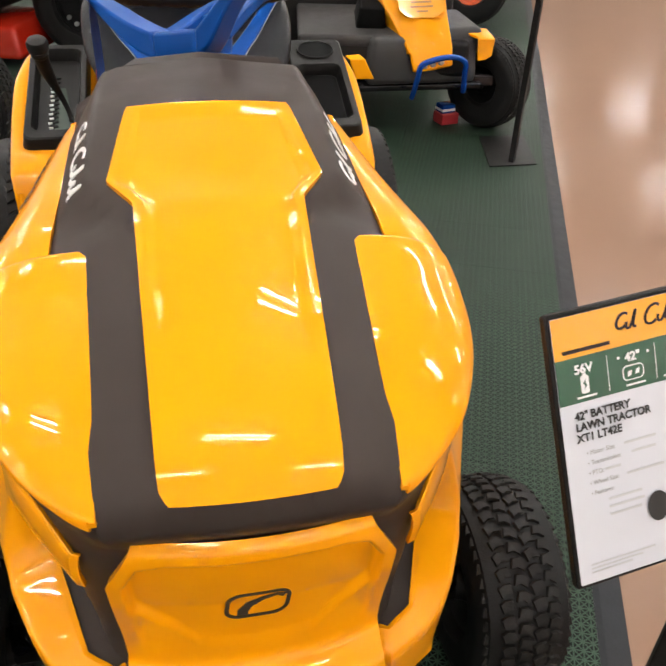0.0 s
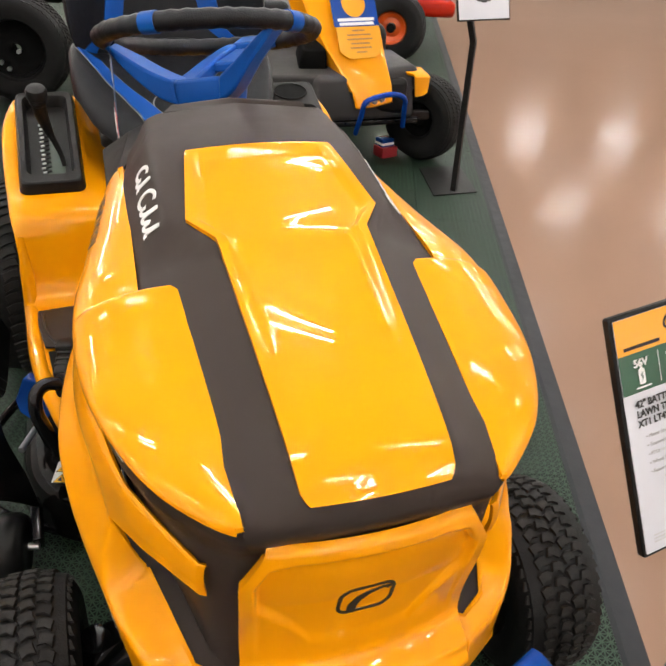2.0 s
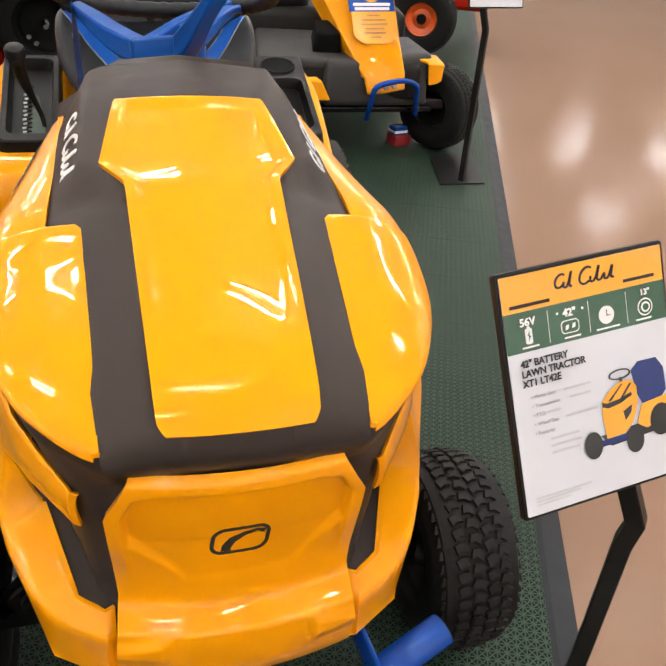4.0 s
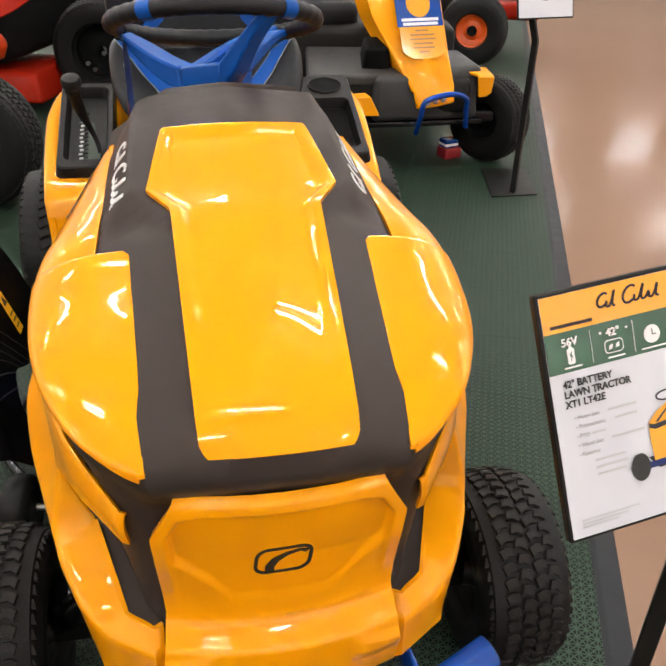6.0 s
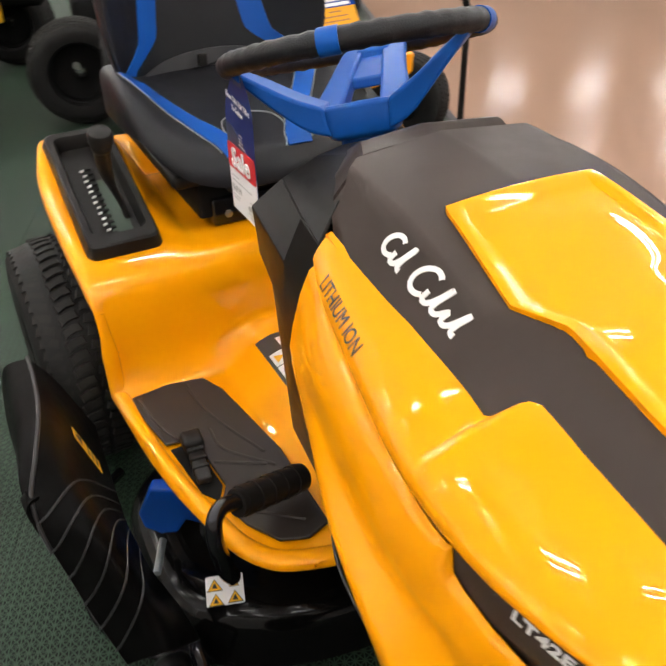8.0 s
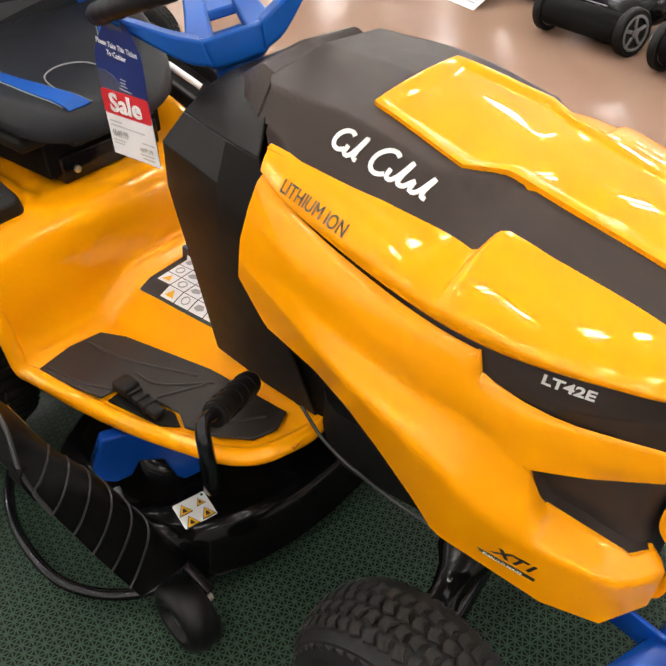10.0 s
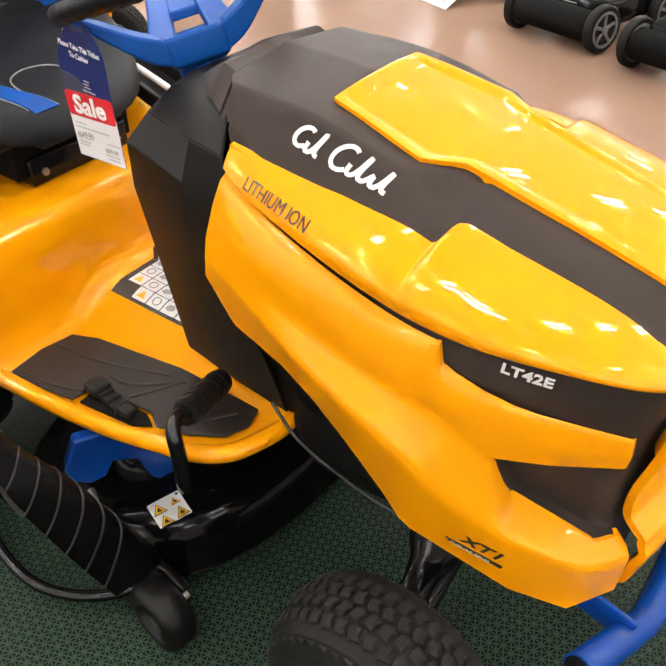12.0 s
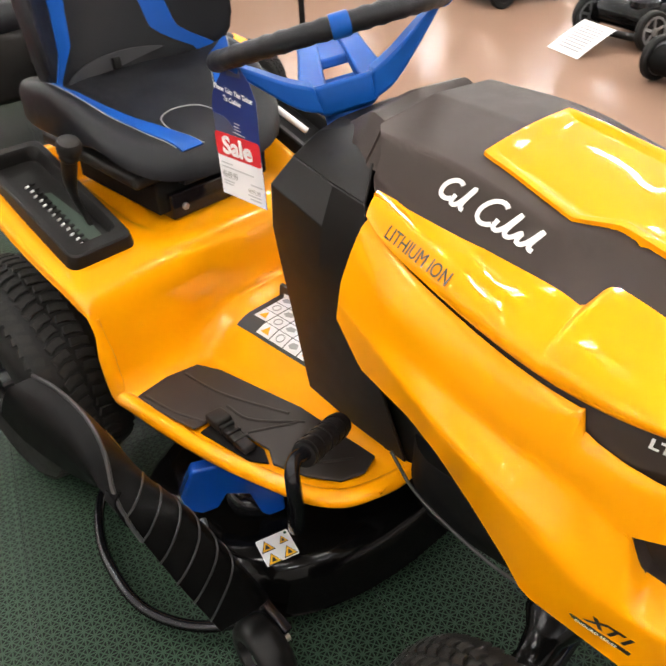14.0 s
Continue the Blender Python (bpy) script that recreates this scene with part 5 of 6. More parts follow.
# ---- sale tag on the steering wheel ----
def tag():
    t = thing("sale_tag", "hanging price tag with navy top and red sale strip", "price tag")
    m = frame_of((-0.166, 0.622, 0.712), (-0.004, -0.116, 0.002), (0.0, 0.0, 1.0))
    card = [(-0.058, 0.0), (0.058, 0.0), (0.058, 0.118), (0.060, 0.150), (0.060, 0.175), (0.050, 0.200), (0.030, 0.220), (0.012, 0.226), (-0.006, 0.222), (-0.030, 0.195), (-0.050, 0.170), (-0.056, 0.150), (-0.056, 0.120)]
    part("card", prism(card, -0.0004, 0.0, m), NAVY, t, "navy blue printed card")
    wave = spline([(-0.055, 0.140, 0), (-0.02, 0.135, 0), (0.005, 0.115, 0), (0.058, 0.104, 0)], 12)
    part("grey_panel", prism([(-0.0555, 0.09), (0.0575, 0.09)] + [(x, y) for x, y, _ in wave[::-1]], 0.0002, 0.0006, m), SLATE, t, "slate blue printed panel")
    part("price_panel", prism([(-0.0575, 0.001), (0.0575, 0.001), (0.0575, 0.08), (-0.0575, 0.08)], 0.0002, 0.0008, m), WHITE, t, "white printed price panel")
    part("sale_strip", prism([(x, y + 0.090) for x, y in rounded(0.115, 0.040, 0.006, 4)], 0.0009, 0.0014, m), REDCARD, t, "red sale strip")
    lettering("sale_word", "Sale", 0.041, m @ pose(0, 0.077, 0.0016), LETTER, t, align="CENTER", wide=1.18, bold=0.0011)
    lettering("tag_text", "Please Take This Ticket", 0.0115, m @ pose(0.006, 0.176, 0.0003, 0, 0, -7), LETTER, t, align="CENTER", wide=0.85, depth=0.0002, bold=0.0002)
    lettering("tag_text", "To Cashier", 0.0115, m @ pose(0.002, 0.163, 0.0003, 0, 0, -7), LETTER, t, align="CENTER", wide=0.85, depth=0.0002, bold=0.0002)
    part("tab", prism([(-0.004, 0.205), (0.030, 0.205), (0.026, 0.232), (0.004, 0.234)], 0.0006, 0.0012, m), SLATE, t, "slate blue paper tab")
    lettering("price", "4649.99", 0.017, m @ pose(-0.050, 0.033, 0.0009), GREYPRINT, t, wide=0.75, depth=0.0002)
    lettering("price", "4899.99", 0.012, m @ pose(0.015, 0.020, 0.0009), GREYPRINT, t, wide=0.85, depth=0.0002)
    for y, w, x in ((0.058, 0.03, -0.035), (0.051, 0.085, -0.008), (0.035, 0.03, 0.038), (0.026, 0.03, -0.036), (0.021, 0.026, -0.038), (0.015, 0.035, 0.030), (0.009, 0.03, 0.032)):
        part("print_bar", prism(rounded(w, 0.0026, 0.001, 2), 0.0009, 0.0012, m @ pose(x, y, 0)), PALEPRINT, t)
    for y, w, x in ((0.131, 0.014, 0.012), (0.126, 0.014, 0.010), (0.121, 0.016, 0.012), (0.115, 0.03, 0.014)):
        part("print_bar", prism(rounded(w, 0.0016, 0.0007, 2), 0.0007, 0.001, m @ pose(x - 0.006, y, 0, 0, 0, -6)), PALEPRINT, t)
    part("string", tube([tuple(m @ Vector((0.012, 0.220, 0.001))), (-0.160, 0.59, 0.948), (-0.170, 0.585, 0.962)], 0.0012, 6, smooth=8), DEEP, t)
    return t


tag()


# ---- sign stands ----
def poster(t, m, w, h, rich):
    """m: the sheet's top left corner, x along it and y up."""
    part("sign_frame", prism(rounded(w + 0.009, h + 0.009, 0.003, 3), -0.012, -0.001, m @ pose(w / 2, -h / 2, 0)), BLACK, t, "black metal sign frame", bevel=0.002)
    part("sheet", prism(rounded(w, h, 0.001, 2), -0.001, 0.0, m @ pose(w / 2, -h / 2, 0)), SIGNW, t, "white glossy printed sheet")
    if not rich:
        part("print_bar", prism(rounded(w * 0.3, 0.03, 0.01, 4), 0.0002, 0.0008, m @ pose(w / 2, -h * 0.72, 0)), PRINT, t, "dark printed picture")
        part("print_bar", prism(rounded(w * 0.14, 0.05, 0.01, 4), 0.0009, 0.0014, m @ pose(w / 2, -h * 0.70, 0)), PRINT, t, "dark printed picture")
        return
    def flat(name, outline, mat, z=0.0008, label=""):
        return part(name, prism([(u * w, -v * h) for u, v in outline], z, z + 0.0003, m), mat, t, label)

    def bar(u, v, width, tall, mat, z=0.0010):
        return flat("print_bar", [(u, v), (u + width, v), (u + width, v + tall), (u, v + tall)], mat, z)

    def disc(name, u, v, r, mat, z, label="", squash=1.0):
        return part(name, prism([(u * w + r * squash * math.cos(a), -v * h + r * math.sin(a)) for a in np.linspace(0, 2 * math.pi, 28, endpoint=False)], z, z + 0.0003, m), mat, t, label)

    flat("header", [(0, 0.148), (1, 0.148), (1, 0), (0, 0)], SIGNY, 0.0002, "yellow printed header")
    flat("icon_band", [(0, 0.312), (1, 0.312), (1, 0.148), (0, 0.148)], SIGNG, 0.0002, "green printed band")
    for line in script_lines():
        stroke("logo_stroke", [(0.31 * w + 0.087 * u, -0.092 * h + 0.085 * v) for u, v in line], 0.0026, m, BROWN, t, label="dark flowing logo stroke")
    bar(0.04, 0.118, 0.24, 0.013, BROWN)
    bar(0.74, 0.112, 0.2, 0.013, BROWN)
    lettering("icon_text", "56V", 0.0125, m @ pose(0.085 * w, -0.206 * h, 0.0008), LETTER, t, bold=0.0003)
    part("icon", prism(rounded(0.009, 0.018, 0.002, 3), 0.0008, 0.0011, m @ pose(0.135 * w, -0.250 * h, 0)), LETTER, t, "white battery symbol")
    part("icon", prism(rounded(0.004, 0.003, 0.0008, 2), 0.0008, 0.0011, m @ pose(0.135 * w, -0.215 * h, 0)), LETTER, t, "white battery tip")
    part("icon_bolt", prism([(-0.002, 0.001), (0.001, 0.006), (0.0005, 0.0012), (0.002, 0.0), (-0.001, -0.006), (-0.0003, -0.0005)], 0.0013, 0.0016, m @ pose(0.135 * w, -0.250 * h, 0)), SIGNG, t)
    lettering("icon_text", '42"', 0.0125, m @ pose(0.345 * w, -0.206 * h, 0.0008), LETTER, t, bold=0.0003)
    for u in (0.315, 0.47):
        disc("icon_dot", u, 0.188, 0.0016, LETTER, 0.0008)
    part("icon", prism(rounded(0.024, 0.0155, 0.005, 5), 0.0008, 0.0011, m @ pose(0.385 * w, -0.250 * h, 0)), LETTER, t, "white deck symbol")
    part("icon_face", prism(rounded(0.0215, 0.013, 0.004, 5), 0.0013, 0.0015, m @ pose(0.385 * w, -0.250 * h, 0)), SIGNG, t)
    for du, turn in ((-0.022, 40), (0.022, 220)):
        part("icon_blade", prism([(-0.004, -0.0015), (0.0, -0.003), (0.004, 0.0), (0.0, 0.0022)], 0.0016, 0.0019, m @ pose((0.385 + du) * w, -0.250 * h, 0, 0, 0, turn)), LETTER, t)
    disc("icon", 0.615, 0.240, 0.0105, LETTER, 0.0008, "white clock symbol")
    bar(0.613, 0.218, 0.005, 0.024, SIGNG, 0.0013)
    bar(0.613, 0.240, 0.026, 0.004, SIGNG, 0.0013)
    for r, mat, z in ((0.0105, LETTER, 0.0008), (0.0088, SIGNG, 0.0012), (0.0062, LETTER, 0.0016), (0.0042, SIGNG, 0.0020)):
        disc("icon_ring", 0.865, 0.245, r, mat, z)
    lettering("icon_text", '13"', 0.010, m @ pose(0.835 * w, -0.193 * h, 0.0008), LETTER, t, bold=0.0002)
    for u in (0.09, 0.345, 0.545, 0.80):
        bar(u, 0.291, 0.10 if u != 0.545 else 0.15, 0.007, LETTER, 0.0008)
    for u in (0.255, 0.505, 0.745):
        bar(u, 0.165, 0.003, 0.132, LETTER, 0.0008)
    for k, line in enumerate(('42" BATTERY', "LAWN TRACTOR", "XT1 LT42E")):
        lettering("title", line, 0.0115, m @ pose(0.0625 * w, -(0.372 + 0.041 * k) * h, 0.0008), PRINT, t, wide=0.93, depth=0.0003, bold=0.0003)
    for k, line in enumerate(("Motor Size:", "Transmission:", "PTO:", "Wheel Size:", "Features:")):
        lettering("bullet", "\u2022 " + line, 0.0068, m @ pose(0.10 * w, -(0.508 + 0.0385 * k) * h, 0.0008), GREYPRINT, t, depth=0.0002, wide=0.9)
        if k < 4:
            bar((0.30, 0.335, 0.19, 0.30)[k], 0.497 + 0.0385 * k, (0.17, 0.13, 0.08, 0.20)[k], 0.009, PALEPRINT)
    for k in range(3):
        bar(0.19, 0.690 + 0.030 * k, (0.18, 0.19, 0.17)[k], 0.009, PALEPRINT)
    for k in range(3):
        bar(0.06, 0.925 + 0.015 * k, (0.35, 0.28, 0.22)[k], 0.006, PALEPRINT)
    # the printed picture of the tractor
    flat("printed_seat", [(0.73, 0.50), (0.78, 0.468), (0.90, 0.47), (0.945, 0.52), (0.95, 0.62), (0.90, 0.66), (0.79, 0.66), (0.76, 0.61)], NAVY, 0.0008)
    flat("printed_fender", [(0.78, 0.655), (0.97, 0.64), (0.985, 0.72), (0.94, 0.75), (0.80, 0.765), (0.74, 0.735)], SIGNY, 0.0011)
    disc("printed_wheel", 0.90, 0.745, 0.020, PRINT, 0.0013, squash=0.8)
    flat("printed_frame", [(0.50, 0.745), (0.80, 0.735), (0.86, 0.79), (0.56, 0.80)], PRINT, 0.0010)
    flat("printed_hood", [(0.525, 0.60), (0.575, 0.563), (0.645, 0.535), (0.725, 0.535), (0.755, 0.57), (0.755, 0.645), (0.715, 0.72), (0.66, 0.765), (0.535, 0.765), (0.522, 0.66)], SIGNY, 0.0014)
    flat("printed_band", [(0.525, 0.602), (0.555, 0.612), (0.635, 0.606), (0.715, 0.590), (0.720, 0.603), (0.64, 0.626), (0.56, 0.634), (0.524, 0.622)], PRINT, 0.0018)
    flat("printed_strip", [(0.565, 0.604), (0.655, 0.545), (0.668, 0.545), (0.580, 0.606)], PRINT, 0.0018)
    flat("printed_strip", [(0.645, 0.604), (0.712, 0.548), (0.722, 0.552), (0.660, 0.604)], PRINT, 0.0018)
    flat("printed_pocket", [(0.655, 0.665), (0.715, 0.645), (0.705, 0.675), (0.665, 0.705)], PRINT, 0.0018)
    flat("printed_bumper", [(0.495, 0.765), (0.655, 0.762), (0.70, 0.735), (0.71, 0.752), (0.665, 0.788), (0.50, 0.792)], NAVY, 0.0018)
    disc("printed_wheel", 0.445, 0.775, 0.0165, PRINT, 0.0021, squash=0.75)
    disc("printed_wheel", 0.715, 0.800, 0.0165, PRINT, 0.0021, squash=0.75)
    part("printed_steering", tube([tuple(m @ Vector((0.655 * w + 0.0145 * math.cos(a), -0.502 * h + 0.0055 * math.sin(a), 0.0015))) for a in np.linspace(0, 2 * math.pi, 20)], 0.0010, 6, smooth=20), PRINT, t)
    flat("printed_column", [(0.65, 0.515), (0.665, 0.515), (0.675, 0.545), (0.655, 0.545)], PRINT, 0.0012)


near = thing("sign_stand", "black floor sign stand with a printed yellow and white product sheet", "sign stand", "floor sign stands")
mn = frame_of((0.289, -0.2472, 0.8084), (0.9892, 0.1178, 0.0877), (-0.129, 0.4126, 0.9017))
poster(near, mn, 0.216, 0.279, True)
foot, neck = mn @ Vector((0.150, -0.26, -0.02)), mn @ Vector((0.168, -0.345, -0.03))
part("pole", tube([tuple(foot), tuple(neck), (neck.x + 0.004, neck.y + 0.012, neck.z - 0.05), (neck.x + 0.004, neck.y + 0.012, 0.002)], 0.017, 4, smooth=0), BLACK, near, "black square steel pole", bevel=0.002)
part("base_plate", box((0.24, 0.22, 0.006), (neck.x + 0.004, neck.y - 0.05, FLOOR_Z + 0.017), (0, 0, TURN), r=0.001), BLACK, near, "black steel base plate")

far = thing("sign_stand", "black floor sign stand with a small white sign on top", "sign stand", "floor sign stands")
part("pole", tube([(1.322, 2.058, 0.004), (1.322, 2.055, 0.635), (1.295, 2.06, 0.725), (1.29, 2.065, 0.76)], 0.0165, 4, smooth=0), BLACK, far, "black square steel pole", bevel=0.002)
part("base_plate", prism([(1.21, 2.02), (1.42, 2.02), (1.50, 2.36), (1.29, 2.36)], 0.0, 0.006), BLACK, far, "black steel base plate", bevel=0.001)
poster(far, frame_of((1.19, 2.05, 1.0), (1, 0.04, 0.02), (0, 0.32, 0.95)), 0.22, 0.28, False)

# ---- machines in the row behind ----
def zero_turn():
    t = thing("riding_mower", "yellow and black riding mower with a blue front hoop", "riding mower")
    part("hoop", tube([(0.955, 2.36, 0.19), (0.945, 2.27, 0.30), (0.95, 2.25, 0.355), (0.985, 2.25, 0.372), (1.12, 2.29, 0.372), (1.155, 2.30, 0.35), (1.17, 2.33, 0.30), (1.20, 2.40, 0.20)], 0.012, 10), BLUEP, t, "blue tubular front hoop")
    front = np.array([[(0.945, 2.345, 0.300), (1.03, 2.33, 0.312), (1.12, 2.345, 0.325)], [(0.93, 2.36, 0.37), (1.02, 2.345, 0.385), (1.115, 2.36, 0.40)],
                      [(0.86, 2.46, 0.50), (0.99, 2.43, 0.52), (1.115, 2.46, 0.50)], [(0.78, 2.56, 0.65), (0.97, 2.52, 0.66), (1.11, 2.55, 0.62)],
                      [(0.73, 2.72, 0.86), (0.95, 2.68, 0.87), (1.10, 2.71, 0.84)]])
    part("front_cowl", sheet(front, 0.02, (0, -1, 0.6)), YELLOW, t, "glossy yellow front cowl", bevel=0.012, segs=3)
    side = np.array([[(0.93, 2.36, 0.37), (0.86, 2.46, 0.50), (0.78, 2.56, 0.65), (0.73, 2.72, 0.86)], [(0.90, 2.52, 0.34), (0.84, 2.62, 0.48), (0.76, 2.72, 0.62), (0.70, 2.84, 0.83)]])
    part("cowl_side", sheet(side, 0.012, (-1, 0, 0)), YELLOW, t, bevel=0.004)
    mm = frame_of((0.965, 2.485, 0.555), (1, 0.05, 0.02), (0, 0.55, 0.83))
    card = [(-0.10, 0.075), (-0.10, -0.045), (-0.092, -0.058), (-0.062, -0.080), (-0.050, -0.083), (0.050, -0.083), (0.062, -0.080), (0.092, -0.058), (0.10, -0.045), (0.10, 0.075)]
    hang = part("tag_card", prism(card, 0.028, 0.030, mm @ pose(0.02, 0.0, 0)), SIGNY, t, "yellow printed hang card with a tapered foot")
    top = part("tag_head", prism([(-0.105, 0.195), (-0.105, 0.058), (0.105, 0.058), (0.105, 0.195)], 0.0305, 0.0315, mm @ pose(0.018, 0.0, 0)), BLUEP, t, "blue card head")
    part("picture", prism([(0.055 * math.cos(k * math.pi / 12), 0.062 * math.sin(k * math.pi / 12)) for k in range(24)], 0.032, 0.033, mm @ pose(0.018, 0.16, 0)), SIGNY, top, "yellow round picture")
    for k, w in enumerate((0.17, 0.16)):
        part("print_bar", prism(rounded(w, 0.013, 0.002, 2), 0.032, 0.033, mm @ pose(0.018, 0.088 - 0.019 * k, 0)), LETTER, top)
    for k, w in enumerate((0.06, 0.11, 0.12, 0.09, 0.10, 0.05)):
        part("print_bar", prism(rounded(w, 0.006, 0.002, 2), 0.0305, 0.0312, mm @ pose(0.02, 0.040 - 0.019 * k, 0)), SIGNBROWN, hang)
    for x in (0.985, 1.02, 1.055):
        part("headlight", lathe([(0, 0.014), (0.01, 0.013), (0.014, 0.008)], 16, pose(x, 2.325, 0.335 + (x - 0.985) * 0.2, 0, 0, -90)), STEEL, t, "small clear headlight")
    part("body", box((0.62, 0.5, 0.16), (0.93, 2.66, 0.34), (0, 0, -8), r=0.03), BLACK, t, "black front body")
    part("front_bumper", box((0.50, 0.30, 0.20), (1.0, 2.535, 0.335), (0, 0, 2), taper=0.94, r=0.03), BUMPERM, t, "dark grey moulded front bumper")
    part("deck_edge", box((0.62, 0.4, 0.03), (0.98, 2.62, 0.215), r=0.008), GLOSS, t, "black mower deck edge")
    part("footplate", box((0.44, 0.42, 0.05), (0.72, 2.64, 0.43), (6, 0, -8), r=0.015), BUMPERM, t, "black footplate")
    part("fender", box((0.26, 0.32, 0.11), (1.135, 2.555, 0.415), (4, -3, 4), taper=0.92, r=0.03), BUMPERM, t, "dark grey front fender")
    part("pedal", box((0.13, 0.14, 0.10), (0.80, 2.56, 0.50), (20, 0, -8), taper=0.8, r=0.012), DEEP, t, "black foot pedal block")
    tip = np.array([[(1.240, 2.375, 0.335), (1.275, 2.375, 0.34), (1.306, 2.392, 0.350)], [(1.228, 2.37, 0.425), (1.27, 2.372, 0.425), (1.312, 2.392, 0.418)], [(1.225, 2.385, 0.436), (1.27, 2.388, 0.434), (1.308, 2.405, 0.428)], [(1.17, 2.43, 0.447), (1.23, 2.45, 0.452), (1.30, 2.48, 0.445)]])
    part("fender_tip", sheet(tip, 0.012, (0, -1, 0.5)), YELLOW, t, "yellow fender corner", bevel=0.005)
    part("fender_tip", sheet(np.array([[(0.70, 2.345, 0.278), (0.78, 2.345, 0.276)], [(0.672, 2.345, 0.358), (0.736, 2.345, 0.360)], [(0.655, 2.37, 0.372), (0.715, 2.37, 0.375)]]), 0.012, (0, -1, 0.5)), YELLOW, t, "yellow fender corner", bevel=0.005)
    wheel_parts(t, (1.36, 2.52, 0.20), 0.20, 0.16, 0.08, DEEP, rim_label="black rim", yaw=35, lug=0.003, count=60)
    wheel_parts(t, (0.60, 2.62, 0.185), 0.185, 0.15, 0.08, BLACK, rim_label="black rim", yaw=-18)
    part("crossbar", box((0.80, 0.05, 0.05), (0.98, 2.50, 0.235), (0, 0, -8), r=0.006), GLOSS, t)
    seat = box((0.5, 0.5, 0.12), (0.55, 3.15, 0.60), r=0.04)
    part("seat", seat, VINYL, t, "black vinyl seat")
    part("seat_back", box((0.5, 0.12, 0.55), (0.56, 3.42, 0.85), (-10, 0, 0), r=0.04), VINYL, t, "black vinyl seat back")
    part("rear_body", box((0.95, 0.9, 0.30), (0.85, 3.3, 0.42), (0, 0, -8), r=0.05), BLACK, t, "black rear body")
    for x in (0.36, 1.34):
        wheel_parts(t, (x, 3.45, 0.25), 0.25, 0.22, 0.12, BLACK, rows=6, count=32, yaw=-18)
    return t


zero_turn()
box_ = thing("product_box", "small red and blue box on the floor under a mower", "box")
part("carton", box((0.09, 0.08, 0.05), (1.20, 2.58, 0.025), (0, 0, 15), r=0.003), REDBOX, box_, "red printed carton")
carton = part("carton_top", box((0.07, 0.06, 0.038), (1.195, 2.585, 0.069), (0, 0, 15), r=0.003), BLUEP, box_, "blue carton top with a white band")
part("white_band", box((0.072, 0.062, 0.012), (1.195, 2.585, 0.064), (0, 0, 15), r=0.001), WHITE, carton)


def orange_mower():
    t = thing("riding_mower", "dark riding mower with bright orange wheel rims", "riding mower")
    wheel_parts(t, (2.00, 4.54, 0.245), 0.245, 0.20, 0.110, ORANGE, rows=7, count=60, yaw=62, rim_label="bright orange rim", dish=0.05)
    part("hub_cap", lathe([(-0.075, 0.03), (-0.055, 0.035), (-0.04, 0.035)], 20, pose(2.00, 4.54, 0.245, 0, 0, 62)), DEEP, t, "dark hub")
    wheel_parts(t, (1.35, 5.0, 0.24), 0.24, 0.20, 0.125, ORANGE, rows=7, count=60, yaw=62, dish=0.05)
    part("body", box((1.2, 0.8, 0.35), (1.65, 5.2, 0.45), (0, 0, -20), r=0.06), BLACK, t, "black body")
    part("deck", box((0.8, 0.5, 0.12), (2.35, 5.2, 0.30), (0, 0, -20), r=0.04), REDP, t, "orange-red deck")
    part("hood", box((0.7, 0.6, 0.2), (1.6, 5.4, 0.72), (0, 0, -20), taper=0.7, r=0.05), REDP, t, "orange-red hood")
    return t


orange_mower()


def red_tractor():
    t = thing("garden_tractor", "orange-red garden tractor with grey front rims", "garden tractor")
    wheel_parts(t, (-0.895, 2.25, 0.268), 0.268, 0.22, 0.118, SILVER, rows=7, count=60, yaw=80, rim_label="pale grey steel rim", dish=0.055, lug=0.006)
    # Closed black cap paints the shade inside the rim's hub hole.
    part("hub_cap", lathe([(-0.095, 0.024), (-0.082, 0.028), (-0.06, 0.028)], 24, pose(-0.895, 2.25, 0.268, 0, 0, 80)), DEEP, t, "solid dark cap for the shade in the hub hole")
    f = np.array([[(-1.5, 2.35, 0.52), (-1.15, 2.32, 0.50), (-0.86, 2.36, 0.50), (-0.76, 2.50, 0.52)], [(-1.5, 2.33, 0.60), (-1.15, 2.32, 0.60), (-0.84, 2.36, 0.59), (-0.74, 2.50, 0.585)],
                  [(-1.5, 2.45, 0.68), (-1.15, 2.45, 0.68), (-0.88, 2.47, 0.665), (-0.80, 2.56, 0.64)], [(-1.5, 2.8, 0.72), (-1.15, 2.8, 0.71), (-0.92, 2.76, 0.69), (-0.84, 2.72, 0.66)]])
    part("fender", sheet(between([spline(r, 20) for r in f], 14), 0.012, (0.3, -0.6, 0.8)), RED, t, "glossy orange-red fender", bevel=0.004)
    part("frame", box((0.7, 0.5, 0.16), (-1.25, 2.75, 0.42), r=0.03), DEEP, t)
    part("plastic_bag", box((0.22, 0.18, 0.03), (-1.06, 2.58, 0.70), (10, 6, 30), r=0.01), WHITE, t, "crumpled clear plastic wrap")
    return t


red_tractor()


